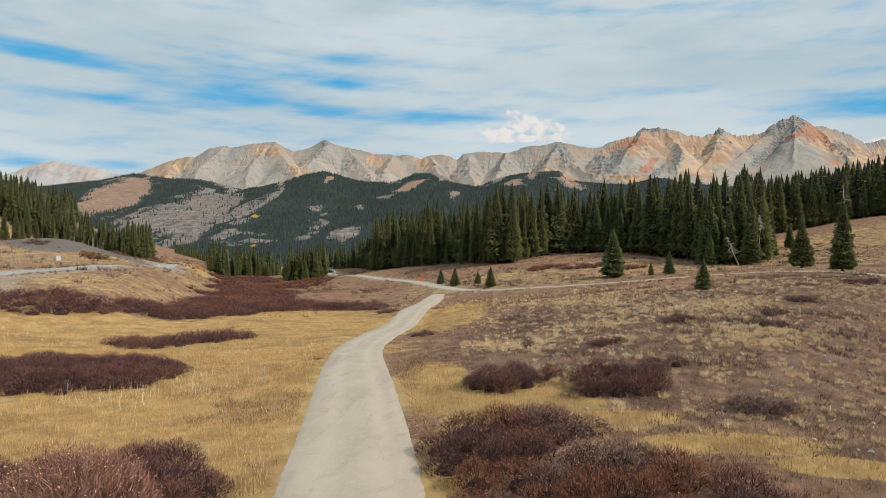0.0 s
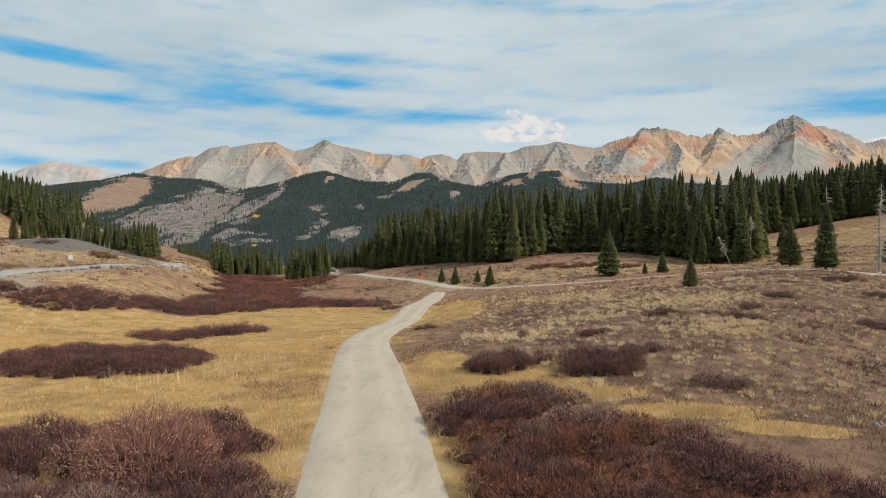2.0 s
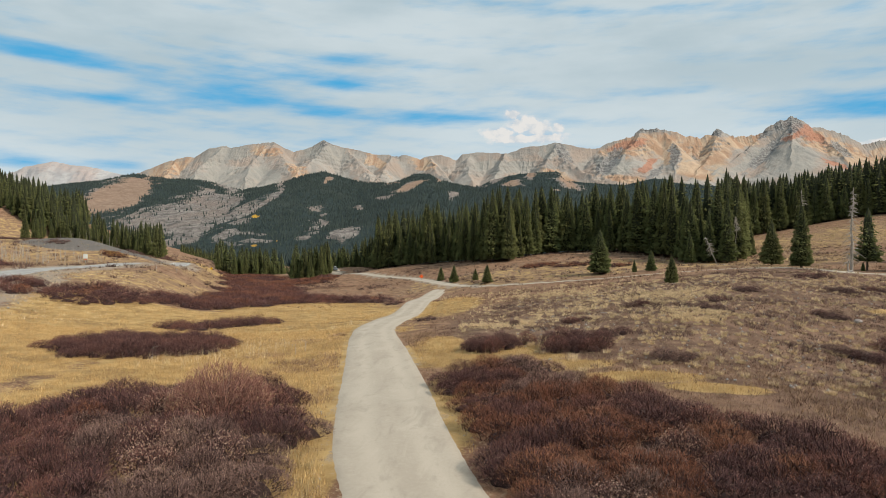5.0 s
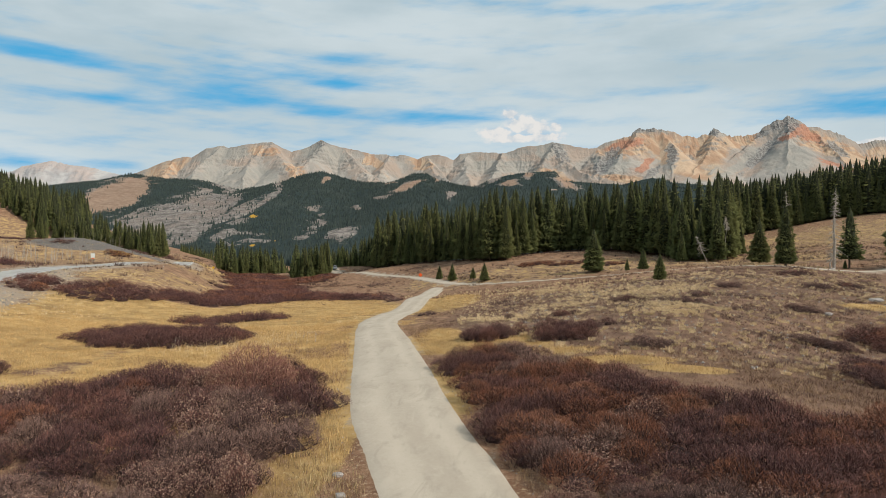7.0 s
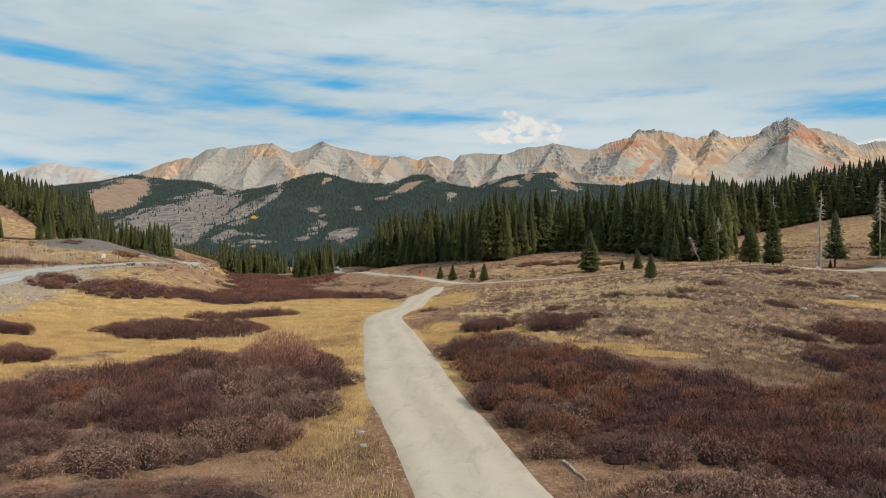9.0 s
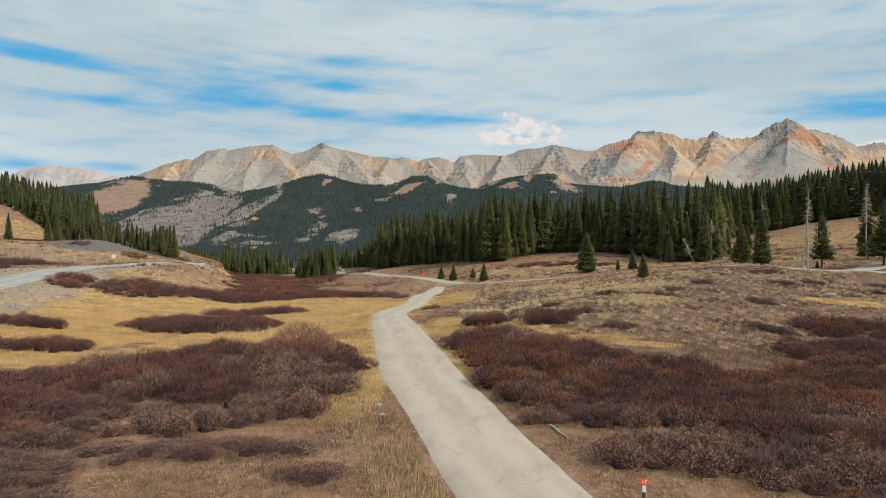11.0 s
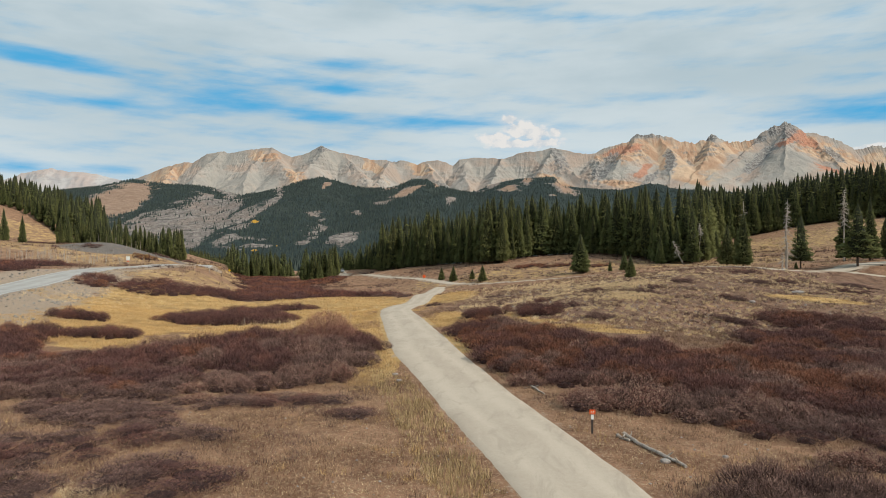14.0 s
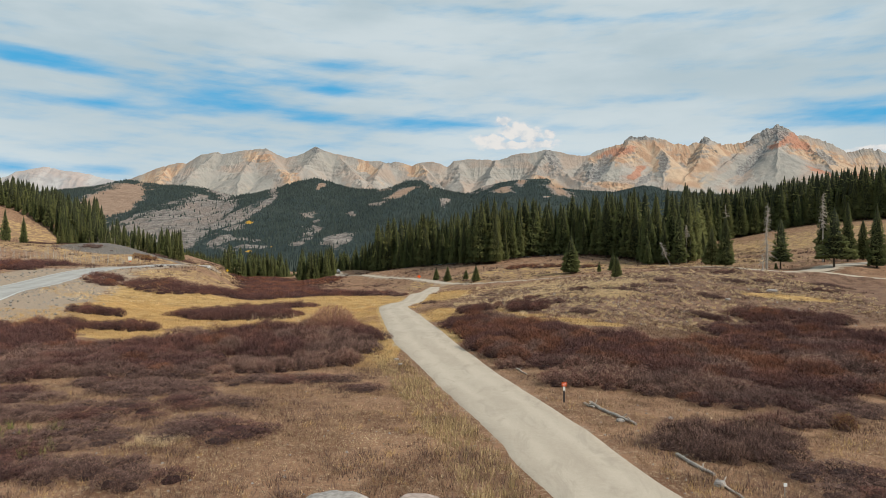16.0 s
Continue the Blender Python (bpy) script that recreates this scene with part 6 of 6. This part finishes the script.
def rock(x, y, size, seed, material, label, sink=0.3):
    bm = bmesh.new()
    bmesh.ops.create_icosphere(bm, subdivisions=3, radius=1.0)
    for p in bm.verts:
        q = p.co.copy()
        d = 1 + 0.30 * noise.noise(q * 1.1 + Vector((seed, 0, 0))) + 0.12 * noise.noise(q * 3.1 + Vector((0, seed, 0))) + 0.04 * noise.noise(q * 8 + Vector((0, 0, seed)))
        q = q * d
        q.z = min(q.z, 0.72 + 0.08 * q.x)
        p.co = Vector((q.x * size[0], q.y * size[1], q.z * size[2]))
    ob = part("boulder" if size[0] > 0.4 else "stone", bm, material, None)
    ob.location = (x, y, float(height(x, y)) + size[2] * (1 - sink) * 0.7)
    return tagged(ob, label, "rock")


rock(-3.5, -26.2, (1.08, 0.78, 0.60), 1, M_STONE, "large flat-topped grey boulder on dry weeds")
rock(-1.0, -26.3, (1.15, 0.78, 0.60), 2, M_PINK, "large flat-topped pinkish boulder on dry weeds")
rock(-5.3, 2.5, (0.20, 0.14, 0.13), 3, M_STONE, "white stone beside the gravel road")
rock(-5.9, 4.5, (0.22, 0.13, 0.12), 4, M_STONE, "white stone beside the gravel road")
rock(9.35, -22.0, (0.22, 0.17, 0.16), 5, M_STONE, "white stone beside a fallen log")
rock(7.7, -13.3, (0.20, 0.15, 0.12), 6, M_STONE, "white stone beside a fallen log")
rock(10.4, -12.3, (0.12, 0.1, 0.09), 7, M_STONE, "small white stone on dry weeds")
rock(49, 65.5, (0.9, 0.6, 0.35), 8, M_STONE, "flat pale boulder in dry grass")
rock(38, 55, (0.4, 0.3, 0.25), 9, M_STONE, "pale stone in dry grass")
rock(66.5, 110, (0.5, 0.4, 0.3), 10, M_STONE, "pale stone near a dead trunk")


# ---- fallen logs ----
def log(points, r, seed, label):
    rng = random.Random(seed)
    root = new("fallen_log")
    x, y = points[0]
    root.location = (x, y, float(height(x, y)))
    tagged(root, label, "log")
    p = curve_points(points, 0.35)
    z = height(p[:, 0], p[:, 1]) - root.location.z + r * 0.8
    path = [(a - x + rng.uniform(-.03, .03), b - y, c + rng.uniform(-.02, .03)) for (a, b), c in zip(p, z)]
    part("trunk", tube(path, [r * (1 - 0.45 * i / len(path)) * rng.uniform(.9, 1.1) for i in range(len(path))], 10), M_DEADWOOD, root)
    for n in range(3):
        q = Vector(path[rng.randrange(1, len(path) - 1)])
        d = Vector((rng.uniform(-.3, .3), rng.uniform(-.3, .3), rng.uniform(.05, .25)))
        part("branch_stub", tube([q, q + d * 0.6, q + d], [0.04, 0.03, 0.015], 5), M_DEADWOOD, root)
    return root


log([(6.9, -9.3), (7.45, -11.6), (8.35, -13.9)], 0.10, 1, "weathered grey log lying beside the gravel road")
log([(6.5, -9.6), (6.9, -10.3)], 0.08, 2, "short broken grey piece of log")
log([(8.9, -18.6), (9.2, -19.9), (9.5, -21.0)], 0.085, 3, "weathered grey log lying in dry weeds")
log([(9.45, -21.5), (9.75, -23.2)], 0.06, 4, "thin weathered grey log in dry weeds")
log([(3.3, 1.0), (3.9, -1.0)], 0.07, 5, "thin grey stick of dead wood beside shrubs")


# ---- signs, car ----
def sign(name, x, y, tall, label, panels, post=(0.06, 0.06), turn=0.0, post_mat=None):
    """A post with flat panels: (material, width, height, height of the middle, tilt of the panel, part name)."""
    root = new(name)
    root.matrix_basis = Matrix.LocRotScale((x, y, float(height(x, y))), Euler((0, 0, turn)), None)
    tagged(root, label, "sign")
    part("post", box((post[0], post[1], tall + 0.3), (0, 0, tall / 2 - 0.15), 0.006), post_mat or M_STEEL, root)
    for mat, w, h, z, tilt, what in panels:
        bm = box((w, 0.02, h), (0, 0, 0), 0.004)
        bmesh.ops.transform(bm, matrix=Matrix.Translation((0, -0.045, z)) @ Matrix.Rotation(radians(tilt), 4, "Y"), verts=bm.verts)
        part(what, bm, mat, root)
    return root


trail = sign("trail_marker", 5.45, -9.2, 1.15, "brown trail marker post with an orange top and white panel", [(M_ORANGE, 0.27, 0.22, 1.02, 0, "orange_panel"), (M_WHITE, 0.12, 0.22, 0.78, 0, "white_panel")], (0.10, 0.03), 0, M_POST)
for n, (dx, dz, w, h) in enumerate(((-0.05, 1.03, 0.06, 0.03), (0.05, 1.05, 0.05, 0.05), (0.0, 0.98, 0.12, 0.02))):
    part("symbol", box((w, 0.006, h), (dx, -0.061, dz)), M_WHITE, trail)
sign("road_sign", -114, 155, 2.9, "white square sign on a post beside the highway", [(M_WHITE, 1.25, 1.25, 2.35, 0, "panel"), (M_ORANGE, 0.5, 0.3, 1.45, 0, "lower_panel")], (0.1, 0.1))
sign("road_sign", -111, 199, 1.2, "small white marker beside the highway", [(M_WHITE, 0.5, 0.5, 1.0, 0, "panel")])
sign("road_sign", -120, 248, 2.6, "yellow diamond warning sign on a post", [(M_YELLOW, 0.9, 0.9, 2.1, 45, "panel")])
sign("work_sign", -22.5, 182, 1.9, "orange diamond roadwork sign on a stand", [(M_ORANGE, 0.95, 0.95, 1.15, 45, "panel")])
sign("stake", 11.4, -22.4, 0.5, "short white stake in dry weeds", [(M_WHITE, 0.12, 0.12, 0.45, 0, "flag")], (0.03, 0.03), 0, M_DEADWOOD)
for n, (x, y) in enumerate(((-92.5, 172), (-97, 186), (-84, 138), (-86, 152))):
    sign("delineator", x, y, 1.1, "thin steel roadside post with a white reflector", [(M_WHITE, 0.1, 0.25, 0.95, 0, "reflector")], (0.05, 0.02))


def car(x, y, turn, label):
    root = new("car")
    root.matrix_basis = Matrix.LocRotScale((x, y, float(land(x, y)) + 0.09), Euler((0, 0, turn)), None)
    tagged(root, label, "car")
    bm = box((1.9, 4.6, 0.75), (0, 0, 0.72), 0.14)
    body = part("body", bm, M_PAINT, root)
    bm = box((1.65, 2.7, 0.72), (0, 0.35, 1.40), 0.0)
    for p in bm.verts:
        if p.co.z > 1.4:
            p.co.x *= 0.84
            p.co.y = 0.35 + (p.co.y - 0.35) * 0.72
    bmesh.ops.bevel(bm, geom=bm.edges[:], offset=0.08, segments=2, affect="EDGES")
    part("cabin", bm, M_PAINT, root)
    part("windscreen", box((1.35, 0.03, 0.5), (0, -0.86, 1.38), 0.005), M_GLASS, root).rotation_euler = (0, 0, 0)
    for s in (-1, 1):
        part("side_window", box((0.03, 1.8, 0.42), (s * 0.79, 0.35, 1.40), 0.005), M_GLASS, root)
        part("headlight", box((0.34, 0.06, 0.18), (s * 0.68, -2.29, 0.82), 0.02), M_LAMP, root)
        for yy in (-1.45, 1.45):
            bm = bmesh.new()
            bmesh.ops.create_cone(bm, cap_ends=True, segments=20, radius1=0.36, radius2=0.36, depth=0.24, matrix=Matrix.Translation((s * 0.86, yy, 0.36)) @ Matrix.Rotation(radians(90), 4, "Y"))
            wheel = part("wheel", bm, M_RUBBER, root)
            bm = bmesh.new()
            bmesh.ops.create_cone(bm, cap_ends=True, segments=16, radius1=0.22, radius2=0.20, depth=0.27, matrix=Matrix.Translation((s * 0.87, yy, 0.36)) @ Matrix.Rotation(radians(90), 4, "Y"))
            part("rim", bm, M_STEEL, wheel)
    return root


car(-77, 290, radians(20), "silver car coming along the pale road")
